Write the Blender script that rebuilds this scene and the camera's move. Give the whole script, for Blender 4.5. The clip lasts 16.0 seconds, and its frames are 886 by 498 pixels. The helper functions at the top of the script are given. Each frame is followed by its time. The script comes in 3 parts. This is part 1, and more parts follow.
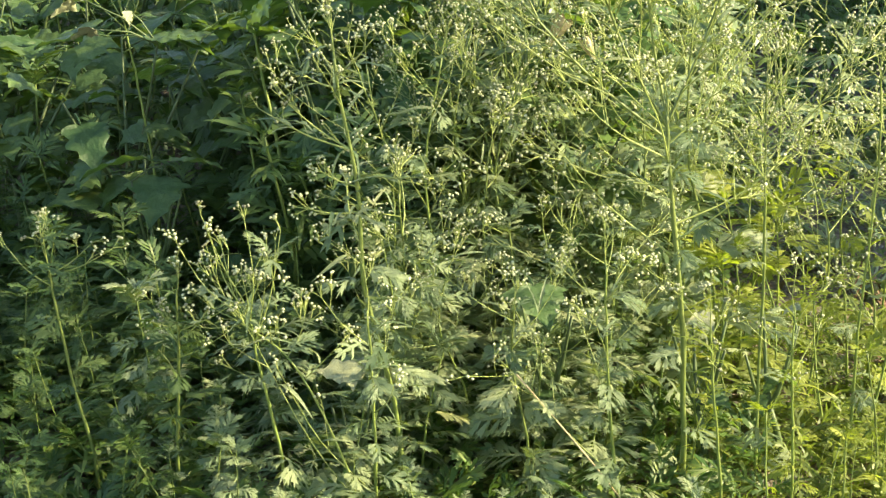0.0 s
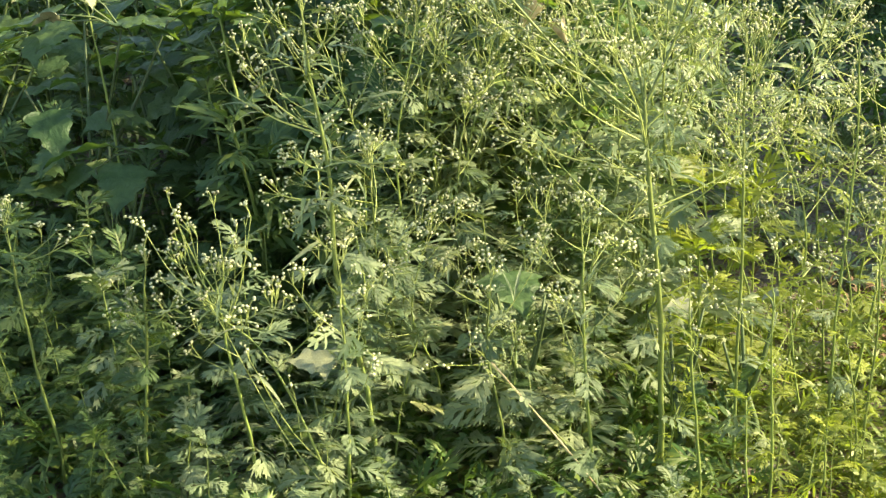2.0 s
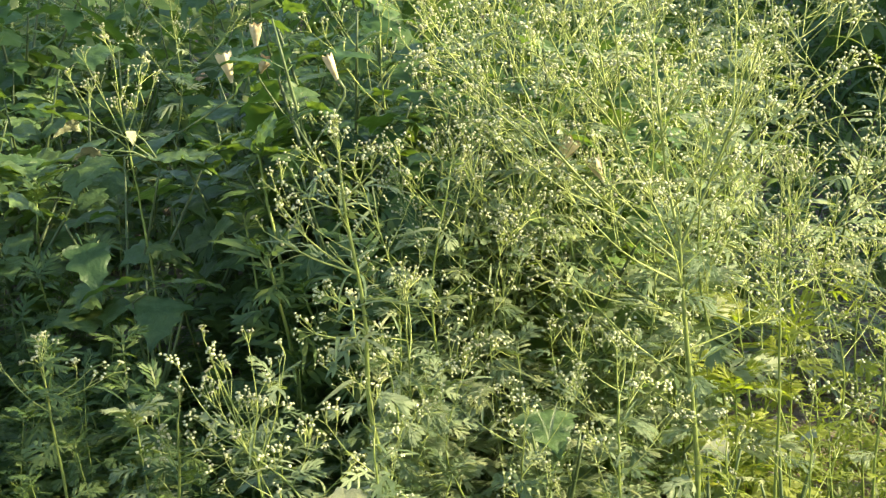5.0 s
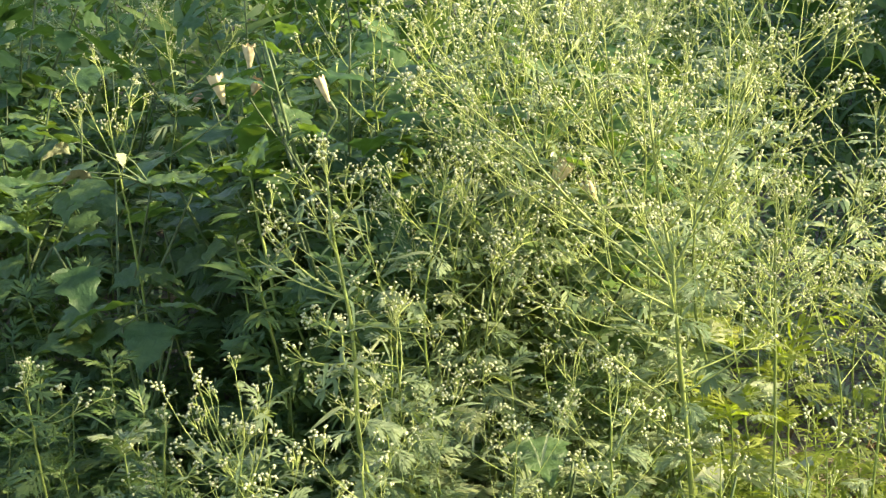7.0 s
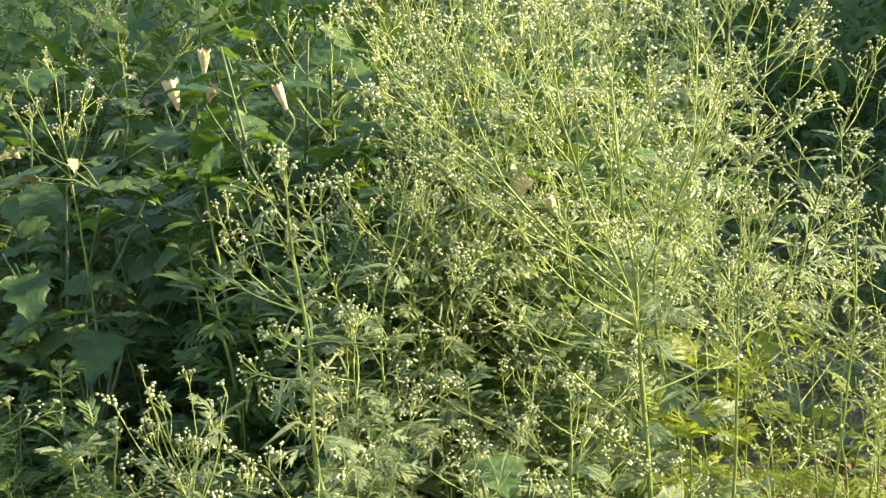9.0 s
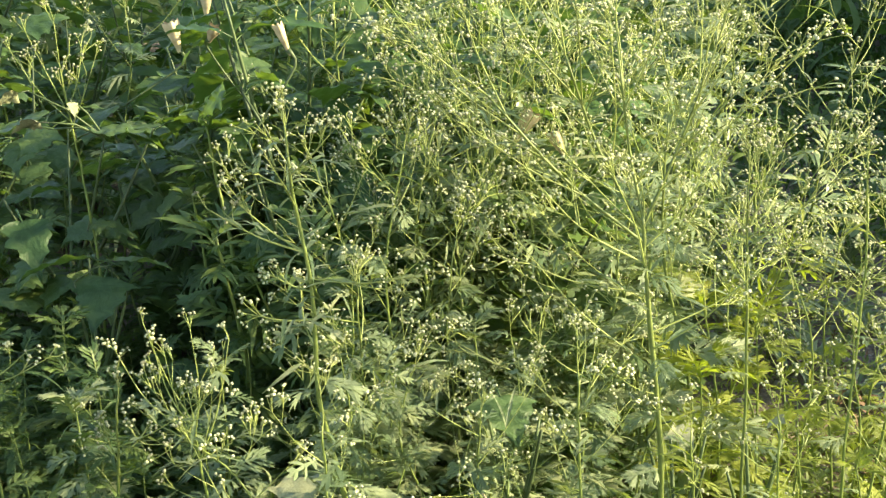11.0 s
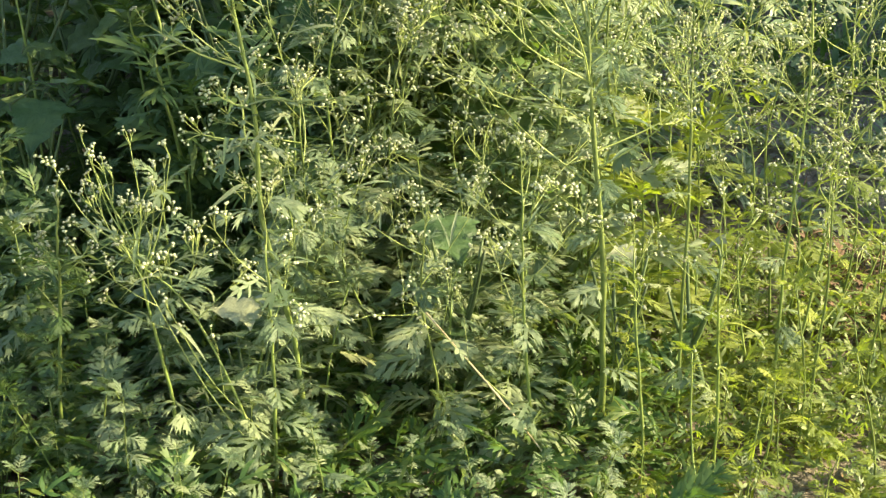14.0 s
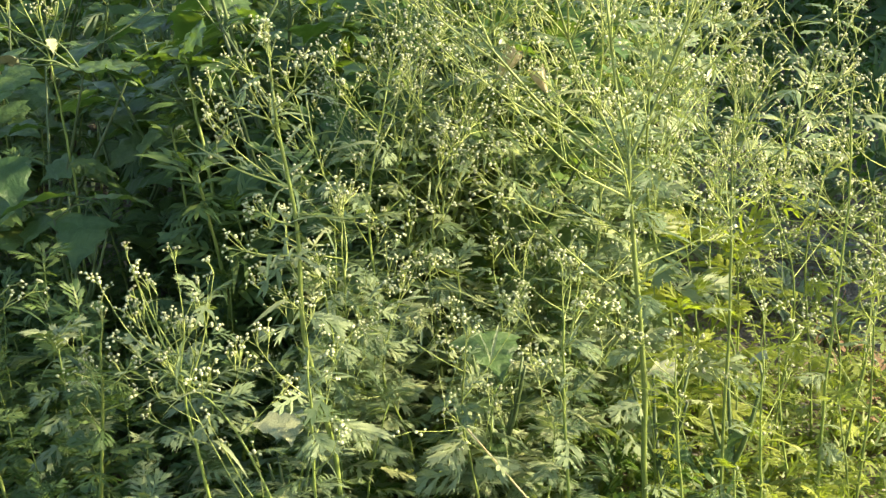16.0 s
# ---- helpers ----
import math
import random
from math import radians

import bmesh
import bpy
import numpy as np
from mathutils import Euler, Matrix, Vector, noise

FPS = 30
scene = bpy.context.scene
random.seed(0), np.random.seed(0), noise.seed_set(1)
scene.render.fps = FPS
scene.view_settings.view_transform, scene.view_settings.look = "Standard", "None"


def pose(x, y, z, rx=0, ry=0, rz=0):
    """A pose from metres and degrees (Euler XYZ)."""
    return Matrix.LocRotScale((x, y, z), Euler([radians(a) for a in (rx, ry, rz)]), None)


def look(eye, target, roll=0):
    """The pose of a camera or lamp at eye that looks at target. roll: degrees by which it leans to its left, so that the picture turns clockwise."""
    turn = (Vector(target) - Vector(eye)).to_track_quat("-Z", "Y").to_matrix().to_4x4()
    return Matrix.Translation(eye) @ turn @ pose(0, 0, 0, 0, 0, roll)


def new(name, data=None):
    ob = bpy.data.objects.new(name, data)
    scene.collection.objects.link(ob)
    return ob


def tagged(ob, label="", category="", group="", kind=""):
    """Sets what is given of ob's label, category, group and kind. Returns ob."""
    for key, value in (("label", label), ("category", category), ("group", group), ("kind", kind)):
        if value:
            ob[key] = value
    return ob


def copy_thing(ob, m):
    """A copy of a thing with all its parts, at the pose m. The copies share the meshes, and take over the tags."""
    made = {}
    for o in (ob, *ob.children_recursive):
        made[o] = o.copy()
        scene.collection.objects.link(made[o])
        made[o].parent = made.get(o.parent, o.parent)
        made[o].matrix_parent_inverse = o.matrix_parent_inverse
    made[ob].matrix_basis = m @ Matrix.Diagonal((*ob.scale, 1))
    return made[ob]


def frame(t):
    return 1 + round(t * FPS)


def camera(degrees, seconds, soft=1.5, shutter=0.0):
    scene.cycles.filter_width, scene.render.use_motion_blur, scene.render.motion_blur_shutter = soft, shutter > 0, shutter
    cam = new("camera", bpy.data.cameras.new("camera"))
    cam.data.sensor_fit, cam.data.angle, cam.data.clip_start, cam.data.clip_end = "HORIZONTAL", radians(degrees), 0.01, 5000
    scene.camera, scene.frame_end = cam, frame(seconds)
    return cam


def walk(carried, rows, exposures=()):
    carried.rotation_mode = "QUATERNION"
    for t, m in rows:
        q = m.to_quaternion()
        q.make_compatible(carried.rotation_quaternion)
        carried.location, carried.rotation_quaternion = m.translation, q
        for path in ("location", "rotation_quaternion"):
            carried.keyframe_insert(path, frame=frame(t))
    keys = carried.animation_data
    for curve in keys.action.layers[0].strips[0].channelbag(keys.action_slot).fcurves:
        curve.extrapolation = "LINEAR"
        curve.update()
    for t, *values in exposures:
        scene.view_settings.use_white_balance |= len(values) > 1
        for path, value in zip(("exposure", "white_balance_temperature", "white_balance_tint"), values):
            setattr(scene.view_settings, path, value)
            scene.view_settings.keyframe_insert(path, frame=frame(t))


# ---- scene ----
cam = camera(30.0, 16.0, soft=1.35)
PATH = [
    (0, (0.069, -0.206, 1.267), (0.007, 1.681, 0.605), -0.4),
    (0.5, (0.05, -0.192, 1.253), (0.003, 1.686, 0.566), -0.7),
    (1, (0.053, -0.164, 1.241), (0.028, 1.707, 0.534), -0.2),
    (1.5, (0.044, -0.165, 1.242), (0.034, 1.716, 0.563), -0.2),
    (2, (0.048, -0.165, 1.244), (0.034, 1.719, 0.573), -0.2),
    (2.5, (0.049, -0.162, 1.26), (0.016, 1.737, 0.635), 0.0),
    (3, (0.047, -0.165, 1.263), (-0.007, 1.753, 0.7), -0.0),
    (3.5, (0.044, -0.168, 1.265), (-0.013, 1.754, 0.715), 0.2),
    (4, (0.044, -0.169, 1.269), (-0.006, 1.761, 0.749), 0.0),
    (4.2, (0.042, -0.169, 1.269), (-0.004, 1.761, 0.745), 0.1),
    (6.3, (0.073, -0.125, 1.258), (-0.019, 1.8, 0.724), -0.9),
    (6.5, (0.066, -0.124, 1.259), (-0.024, 1.798, 0.71), -0.8),
    (7, (0.07, -0.121, 1.265), (0.006, 1.812, 0.758), -0.3),
    (7.5, (0.071, -0.123, 1.266), (0.007, 1.819, 0.793), -0.3),
    (8, (0.07, -0.128, 1.268), (0.044, 1.818, 0.804), 0.9),
    (8.5, (0.062, -0.124, 1.266), (0.051, 1.82, 0.796), 1.2),
    (8.7, (0.048, -0.098, 1.268), (0.046, 1.842, 0.785), 1.1),
    (10.8, (0.069, -0.048, 1.247), (0.053, 1.876, 0.7), 0.1),
    (11, (0.067, -0.046, 1.243), (0.049, 1.874, 0.682), 0.1),
    (11.5, (0.055, -0.042, 1.235), (0.039, 1.859, 0.614), 0.4),
    (12, (0.044, -0.046, 1.229), (0.04, 1.843, 0.57), 0.3),
    (12.5, (0.036, -0.053, 1.226), (0.058, 1.835, 0.565), 0.4),
    (13, (0.042, -0.053, 1.221), (0.094, 1.83, 0.549), 1.0),
    (13.5, (0.05, -0.05, 1.213), (0.114, 1.822, 0.514), 1.1),
    (14, (0.058, -0.043, 1.209), (0.117, 1.814, 0.468), 0.9),
    (14.5, (0.073, -0.035, 1.208), (0.111, 1.81, 0.437), 0.4),
    (15, (0.079, -0.034, 1.212), (0.096, 1.82, 0.463), 0.0),
    (15.5, (0.064, -0.037, 1.217), (0.081, 1.838, 0.523), 0.4),
    (16, (0.047, -0.048, 1.224), (0.065, 1.854, 0.604), 0.5),
]
EXPO = [(0.0, 2.0, 7200, 3.0), (16.0, 2.0, 7200, 3.0)]
walk(cam, [(t, look(eye, target, roll)) for t, eye, target, roll in PATH], EXPO)

# ---- world and sun ----
SUN_AZ, SUN_EL = 90.0, 27.0          # degrees clockwise from +y, degrees above the horizon
world = bpy.data.worlds.new("evening_sky")
scene.world = world
world.use_nodes = True
wn = world.node_tree
sky = wn.nodes.new("ShaderNodeTexSky")
sky.sky_type, sky.sun_disc = "NISHITA", False
sky.sun_elevation, sky.sun_rotation = radians(SUN_EL), radians(SUN_AZ)
wn.links.new(sky.outputs[0], wn.nodes["Background"].inputs[0])
wn.nodes["Background"].inputs[1].default_value = 0.1
sun = new("sun", bpy.data.lights.new("sun", "SUN"))
sun.data.energy, sun.data.angle, sun.data.color = 4.4, radians(1.2), (1.0, 0.86, 0.60)
to_sun = Vector((math.sin(radians(SUN_AZ)) * math.cos(radians(SUN_EL)), math.cos(radians(SUN_AZ)) * math.cos(radians(SUN_EL)), math.sin(radians(SUN_EL))))
sun.matrix_world = look(to_sun * 30, (0, 0, 0))


# ---- materials ----
def material(name):
    m = bpy.data.materials.new(name)
    m.use_nodes = True
    return m, m.node_tree.nodes, m.node_tree.links, m.node_tree.nodes["Principled BSDF"]


def ramp(nodes, stops):
    r = nodes.new("ShaderNodeValToRGB")
    while len(r.color_ramp.elements) < len(stops):
        r.color_ramp.elements.new(0.5)
    for e, (p, c) in zip(r.color_ramp.elements, stops):
        e.position, e.color = p, (*c, 1)
    return r


def mixed(nodes, links, a, b, fac, kind="MIX"):
    n = nodes.new("ShaderNodeMix")
    n.data_type, n.blend_type = "RGBA", kind
    for socket, value in ((n.inputs[0], fac), (n.inputs[6], a), (n.inputs[7], b)):
        if isinstance(value, (int, float)):
            socket.default_value = value
        elif isinstance(value, tuple):
            socket.default_value = (*value, 1)
        else:
            links.new(value, socket)
    return n.outputs[2]


def leaf_material(name, dark, mid, light, through_colour, through_part, rough, grain=60.0, island=False):
    """Leaf: each leaf its own green, mottled, with light coming through."""
    m, nodes, links, bsdf = material(name)
    if island:
        rnd = nodes.new("ShaderNodeNewGeometry").outputs["Random Per Island"]
    else:
        rnd = nodes.new("ShaderNodeObjectInfo").outputs["Random"]
    r = ramp(nodes, [(0.0, dark), (0.5, mid), (0.93, light), (1.0, (light[0] * 1.2, light[1] * 1.1, light[2]))])
    links.new(rnd, r.inputs[0])
    co = nodes.new("ShaderNodeTexCoord")
    nz = nodes.new("ShaderNodeTexNoise")
    nz.inputs["Scale"].default_value, nz.inputs["Detail"].default_value = grain, 4
    links.new(co.outputs["Generated" if not island else "Object"], nz.inputs["Vector"])
    shade = ramp(nodes, [(0.3, (0.72, 0.78, 0.7)), (0.7, (1.25, 1.2, 1.15))])
    links.new(nz.outputs[0], shade.inputs[0])
    col = mixed(nodes, links, r.outputs[0], shade.outputs[0], 1.0, "MULTIPLY")
    links.new(col, bsdf.inputs["Base Color"])
    bsdf.inputs["Roughness"].default_value = rough
    bsdf.inputs["Specular IOR Level"].default_value = 0.45
    bump = nodes.new("ShaderNodeBump")
    bump.inputs["Strength"].default_value, bump.inputs["Distance"].default_value = 0.35, 0.01
    links.new(nz.outputs[0], bump.inputs["Height"])
    links.new(bump.outputs[0], bsdf.inputs["Normal"])
    trans = nodes.new("ShaderNodeBsdfTranslucent")
    tcol = mixed(nodes, links, col, through_colour, 0.65)
    links.new(tcol, trans.inputs[0])
    mix = nodes.new("ShaderNodeMixShader")
    mix.inputs[0].default_value = through_part
    links.new(bsdf.outputs[0], mix.inputs[1])
    links.new(trans.outputs[0], mix.inputs[2])
    links.new(mix.outputs[0], nodes["Material Output"].inputs[0])
    return m


def plain_material(name, a, b, scale, rough, bump_by=0.3, coords="Object"):
    m, nodes, links, bsdf = material(name)
    co = nodes.new("ShaderNodeTexCoord")
    nz = nodes.new("ShaderNodeTexNoise")
    nz.inputs["Scale"].default_value, nz.inputs["Detail"].default_value = scale, 5
    links.new(co.outputs[coords], nz.inputs["Vector"])
    r = ramp(nodes, [(0.3, a), (0.72, b)])
    links.new(nz.outputs[0], r.inputs[0])
    rnd = nodes.new("ShaderNodeObjectInfo")
    vary = ramp(nodes, [(0, (0.8, 0.8, 0.8)), (1, (1.2, 1.2, 1.15))])
    links.new(rnd.outputs["Random"], vary.inputs[0])
    links.new(mixed(nodes, links, r.outputs[0], vary.outputs[0], 1.0, "MULTIPLY"), bsdf.inputs["Base Color"])
    bsdf.inputs["Roughness"].default_value = rough
    bp = nodes.new("ShaderNodeBump")
    bp.inputs["Strength"].default_value, bp.inputs["Distance"].default_value = bump_by, 0.004
    links.new(nz.outputs[0], bp.inputs["Height"])
    links.new(bp.outputs[0], bsdf.inputs["Normal"])
    return m


LEAF = leaf_material("lobed_leaf_green", (0.10, 0.155, 0.085), (0.18, 0.235, 0.135), (0.29, 0.335, 0.195), (0.42, 0.56, 0.06), 0.28, 0.42)
LEAF_JOINED = leaf_material("lobed_leaves_green", (0.10, 0.155, 0.085), (0.18, 0.235, 0.135), (0.29, 0.335, 0.195), (0.42, 0.56, 0.06), 0.28, 0.42, 30.0, True)
# Mugwort green, darkened so that the leaf colour itself carries shade.
LEAF_SHADE = leaf_material("shade_dark_leaf_green", (0.04, 0.085, 0.032), (0.067, 0.12, 0.042), (0.105, 0.155, 0.048), (0.30, 0.44, 0.03), 0.30, 0.5)
LEAF_SHADE_JOINED = leaf_material("shade_dark_leaves_green", (0.04, 0.085, 0.032), (0.067, 0.12, 0.042), (0.105, 0.155, 0.048), (0.30, 0.44, 0.03), 0.30, 0.5, 30.0, True)
# Yellower base and more translucent than LEAF.
LEAF_YELLOW = leaf_material("yellow_green_leaf", (0.14, 0.185, 0.045), (0.23, 0.27, 0.055), (0.315, 0.35, 0.068), (0.47, 0.63, 0.03), 0.44, 0.45)
BROAD_JOINED = leaf_material("broad_leaves_green", (0.038, 0.09, 0.030), (0.06, 0.12, 0.038), (0.095, 0.16, 0.042), (0.28, 0.46, 0.04), 0.30, 0.48, 30.0, True)
BROAD = leaf_material("broad_leaf_green", (0.05, 0.1, 0.038), (0.078, 0.132, 0.05), (0.115, 0.175, 0.06), (0.28, 0.46, 0.04), 0.28, 0.44, 12.0)
UNDER = leaf_material("undergrowth_green", (0.04, 0.09, 0.024), (0.07, 0.13, 0.032), (0.12, 0.165, 0.04), (0.22, 0.40, 0.04), 0.26, 0.5, 30.0, True)
SEEDLING = leaf_material("seedling_yellow_green", (0.08, 0.122, 0.037), (0.14, 0.182, 0.053), (0.215, 0.25, 0.08), (0.39, 0.54, 0.04), 0.32, 0.5, 30.0, True)
STEM = plain_material("green_stem", (0.12, 0.17, 0.035), (0.21, 0.26, 0.065), 55.0, 0.5, 0.4)
TWIG = plain_material("pale_green_branch", (0.20, 0.255, 0.055), (0.34, 0.385, 0.125), 40.0, 0.5, 0.3)
WHITE = plain_material("cream_white_flower", (0.34, 0.37, 0.20), (0.60, 0.61, 0.42), 400.0, 0.75, 0.8)
BSTEM = plain_material("dark_green_stem", (0.045, 0.075, 0.025), (0.10, 0.14, 0.05), 55.0, 0.55, 0.4)
DRY = plain_material("dry_straw", (0.42, 0.32, 0.17), (0.66, 0.55, 0.36), 60.0, 0.8, 0.4)
DEAD = plain_material("dead_leaf_brown", (0.10, 0.055, 0.028), (0.26, 0.17, 0.09), 50.0, 0.85, 0.5)
PALE = plain_material("bleached_leaf", (0.24, 0.26, 0.14), (0.40, 0.41, 0.26), 40.0, 0.75, 0.4)
RUST = plain_material("rust_brown_leaf", (0.10, 0.055, 0.03), (0.20, 0.12, 0.06), 50.0, 0.85, 0.5)
STONE = plain_material("grey_stone", (0.16, 0.15, 0.135), (0.36, 0.34, 0.31), 35.0, 0.9, 0.6)


def soil_material():
    m, nodes, links, bsdf = material("bare_soil")
    co = nodes.new("ShaderNodeTexCoord")
    big, fine = nodes.new("ShaderNodeTexNoise"), nodes.new("ShaderNodeTexNoise")
    big.inputs["Scale"].default_value, big.inputs["Detail"].default_value = 2.2, 6
    fine.inputs["Scale"].default_value, fine.inputs["Detail"].default_value = 70.0, 8
    for n in (big, fine):
        links.new(co.outputs["Object"], n.inputs["Vector"])
    a = ramp(nodes, [(0.35, (0.14, 0.115, 0.09)), (0.55, (0.18, 0.15, 0.12)), (0.7, (0.23, 0.2, 0.165))])
    b = ramp(nodes, [(0.3, (0.6, 0.58, 0.55)), (0.7, (1.3, 1.28, 1.2))])
    links.new(big.outputs[0], a.inputs[0])
    links.new(fine.outputs[0], b.inputs[0])
    links.new(mixed(nodes, links, a.outputs[0], b.outputs[0], 1.0, "MULTIPLY"), bsdf.inputs["Base Color"])
    bsdf.inputs["Roughness"].default_value = 0.95
    bp = nodes.new("ShaderNodeBump")
    bp.inputs["Strength"].default_value, bp.inputs["Distance"].default_value = 0.8, 0.02
    links.new(fine.outputs[0], bp.inputs["Height"])
    links.new(bp.outputs[0], bsdf.inputs["Normal"])
    return m


SOIL = soil_material()


# ---- mesh tools ----
class Shape:
    """Vertices and faces gathered before they become one mesh."""

    def __init__(self):
        self.v, self.f = [], []

    def mesh(self, name, mat):
        me = bpy.data.meshes.new(name)
        me.from_pydata([tuple(p) for p in self.v], [], self.f)
        me.polygons.foreach_set("use_smooth", [True] * len(me.polygons))
        me.materials.append(mat)
        return me

    def tube(self, pts, radii, sides=6, joint=None):
        """joint: the vertex of the parent stalk that this one grows from. Returns the last ring's first vertex."""
        n0 = len(self.v)
        if joint is not None:
            self.f.append((joint, n0, n0 + 1))
        for i, p in enumerate(pts):
            d = (pts[min(i + 1, len(pts) - 1)] - pts[max(i - 1, 0)]).normalized()
            u = d.cross(Vector((0.31, 0.92, 0.23))).normalized()
            w = d.cross(u)
            for k in range(sides):
                a = 2 * math.pi * k / sides
                self.v.append(p + (u * math.cos(a) + w * math.sin(a)) * radii[i])
        for i in range(len(pts) - 1):
            for k in range(sides):
                a, b = n0 + i * sides + k, n0 + i * sides + (k + 1) % sides
                self.f.append((a, b, b + sides, a + sides))
        self.f.append(tuple(range(n0 + (len(pts) - 1) * sides, n0 + len(pts) * sides)))
        return n0 + (len(pts) - 1) * sides

    def ridged(self, pts, radii, sides=10):
        """A stem with shallow ridges and swollen joints."""
        n0 = len(self.v)
        self.tube(pts, radii, sides)
        for i, p in enumerate(pts):
            for k in range(sides):
                q = self.v[n0 + i * sides + k]
                self.v[n0 + i * sides + k] = p + (q - p) * ((0.88 if k % 2 else 1.08) * (1.16 if i % 4 == 2 else 1.0))

    def head(self, p, d, r):
        """A small button flower: a low dome on a cup."""
        n0 = len(self.v)
        u = d.cross(Vector((0.3, 0.2, 0.93))).normalized()
        w = d.cross(u)
        for h, s in ((-0.85, 0.3), (-0.05, 1.0), (0.42, 0.74)):
            for k in range(6):
                a = math.pi * k / 3 + h
                self.v.append(p + d * (h * r) + (u * math.cos(a) + w * math.sin(a)) * (r * s))
        self.v.append(p + d * (r * 0.6))
        for i in range(2):
            for k in range(6):
                a, b = n0 + i * 6 + k, n0 + i * 6 + (k + 1) % 6
                self.f.append((a, b, b + 6, a + 6))
        for k in range(6):
            self.f.append((n0 + 12 + k, n0 + 12 + (k + 1) % 6, n0 + 18))

    def add(self, other, m):
        n0 = len(self.v)
        self.v += [m @ Vector(p) for p in other.v]
        self.f += [tuple(i + n0 for i in f) for f in other.f]


def part(name, shape, mat, parent, label="", m=None):
    """One mesh object under a thing or a part; shape: a Shape, or mesh data to share."""
    me = shape.mesh(name, mat) if isinstance(shape, Shape) else shape
    ob = new(name, me)
    ob.parent = parent
    if m is not None:
        ob.matrix_basis = m
    if label:
        tagged(ob, label)
    return ob


def curve_points(points, n):
    """A smooth line of n + 1 points through a few given ones."""
    pts = [Vector(p) for p in points]
    pts = [2 * pts[0] - pts[1]] + pts + [2 * pts[-1] - pts[-2]]
    spans, out = len(pts) - 3, []
    for i in range(n + 1):
        s = i / n * spans
        k = min(int(s), spans - 1)
        t = s - k
        a, b, c, d = pts[k : k + 4]
        out.append(0.5 * (2 * b + (c - a) * t + (2 * a - 5 * b + 4 * c - d) * t * t + (3 * b - a - 3 * c + d) * t**3))
    return out


def turned(d, angle, rng):
    """d bent by an angle in a random direction."""
    side = d.orthogonal().normalized()
    side.rotate(Matrix.Rotation(rng.uniform(0, 2 * math.pi), 3, d))
    return (d * math.cos(angle) + side * math.sin(angle)).normalized()


# ---- leaves ----
def lobed_leaf(rng, pairs, width, droop, fold, tooth=True):
    """A deeply cut leaf along +x, one long: midrib blade and paired, toothed lobes."""
    s = Shape()

    def bend(x, y):
        return Vector((x * (1 - 0.18 * droop * x), y, 0.25 * x * droop - droop * x * x + fold * abs(y) - 1.1 * fold * y * y * 3 + 0.015 * math.sin(17 * x + 9 * y)))

    steps = 9
    for i in range(steps + 1):
        x = i / steps
        w = 0.010 if x < 0.15 else 0.03 * math.sin(math.pi * min(1, (x - 0.05) / 0.98)) + 0.012
        w *= 0.15 if i == steps else 1
        s.v += [bend(x, -w), bend(x, w)]
        if i:
            a = 2 * i
            s.f.append((a - 2, a, a + 1, a - 1))

    def lobe(x0, y0, ang, length, wide, side):
        ca, sa = math.cos(ang), math.sin(ang) * side
        n0, twist = len(s.v), rng.uniform(-0.5, 0.5)

        def at(u, v):
            b = 0.25 * u * u * length
            p = bend(x0 + ca * u * length - sa * v * side + b * 0.8, y0 + sa * u * length + ca * v * side)
            p.z += twist * v - 0.12 * u * u * length
            return p

        if not tooth:
            for u, w in ((0, 0.6), (0.45, 1.15), (0.75, 0.8)):
                s.v += [at(u, -w * wide), at(u, w * wide)]
            s.v.append(at(1, 0))
            s.f += [(n0, n0 + 2, n0 + 3, n0 + 1), (n0 + 2, n0 + 4, n0 + 5, n0 + 3), (n0 + 4, n0 + 6, n0 + 5)]
            return
        for u, w in ((0, 0.6), (0.42, 0.95), (0.76, 0.62)):
            s.v += [at(u, -w * wide), at(u, w * wide)]
        s.v += [at(1.04, 0), at(0.88, -2.3 * wide), at(0.88, 2.3 * wide)]
        s.f += [(n0, n0 + 2, n0 + 3, n0 + 1), (n0 + 2, n0 + 4, n0 + 5, n0 + 3), (n0 + 4, n0 + 6, n0 + 5), (n0 + 2, n0 + 7, n0 + 4), (n0 + 3, n0 + 5, n0 + 8)]
        if length > 0.2:
            for sign in (-1, 1):
                n1 = len(s.v)
                s.v += [at(0.16, sign * wide * 0.65), at(0.42, sign * wide * 0.9), at(0.6, sign * wide * 2.5)]
                s.f.append((n1, n1 + 1, n1 + 2))

    for k in range(pairs):
        q = k / max(1, pairs - 1)
        x0 = 0.2 + 0.6 * q
        reach = width * (0.55 + 0.75 * math.sin(math.pi * (0.18 + 0.72 * q))) * 0.46
        for side in (-1, 1):
            lobe(x0 + rng.uniform(-0.02, 0.02), side * 0.02, radians(rng.uniform(46, 72) - 22 * q), reach * rng.uniform(0.65, 1.2), (0.028 if tooth else 0.038) + 0.007 * width, side)
    lobe(0.78, 0, 0.0, 0.26, 0.04, 1)
    return s


def blade_leaf(rng, width, droop):
    """A narrow, plain leaf along +x, one long."""
    s = Shape()
    for i in range(6):
        x = i / 5
        w = width * math.sin(math.pi * min(0.97, 0.06 + 0.9 * x)) * (1 - 0.35 * x)
        z = 0.3 * x * droop - droop * x * x
        s.v += [Vector((x, -w, z + 0.4 * w)), Vector((x, 0, z)), Vector((x, w, z + 0.4 * w))]
        if i:
            a = 3 * i
            s.f += [(a - 3, a, a + 1, a - 2), (a - 2, a + 1, a + 2, a - 1)]
    return s


def broad_leaf(rng, width, droop):
    """A broad leaf along +x, one long: pointed, with a few large angular teeth, folded along the midrib, on a petiole."""
    s = Shape()
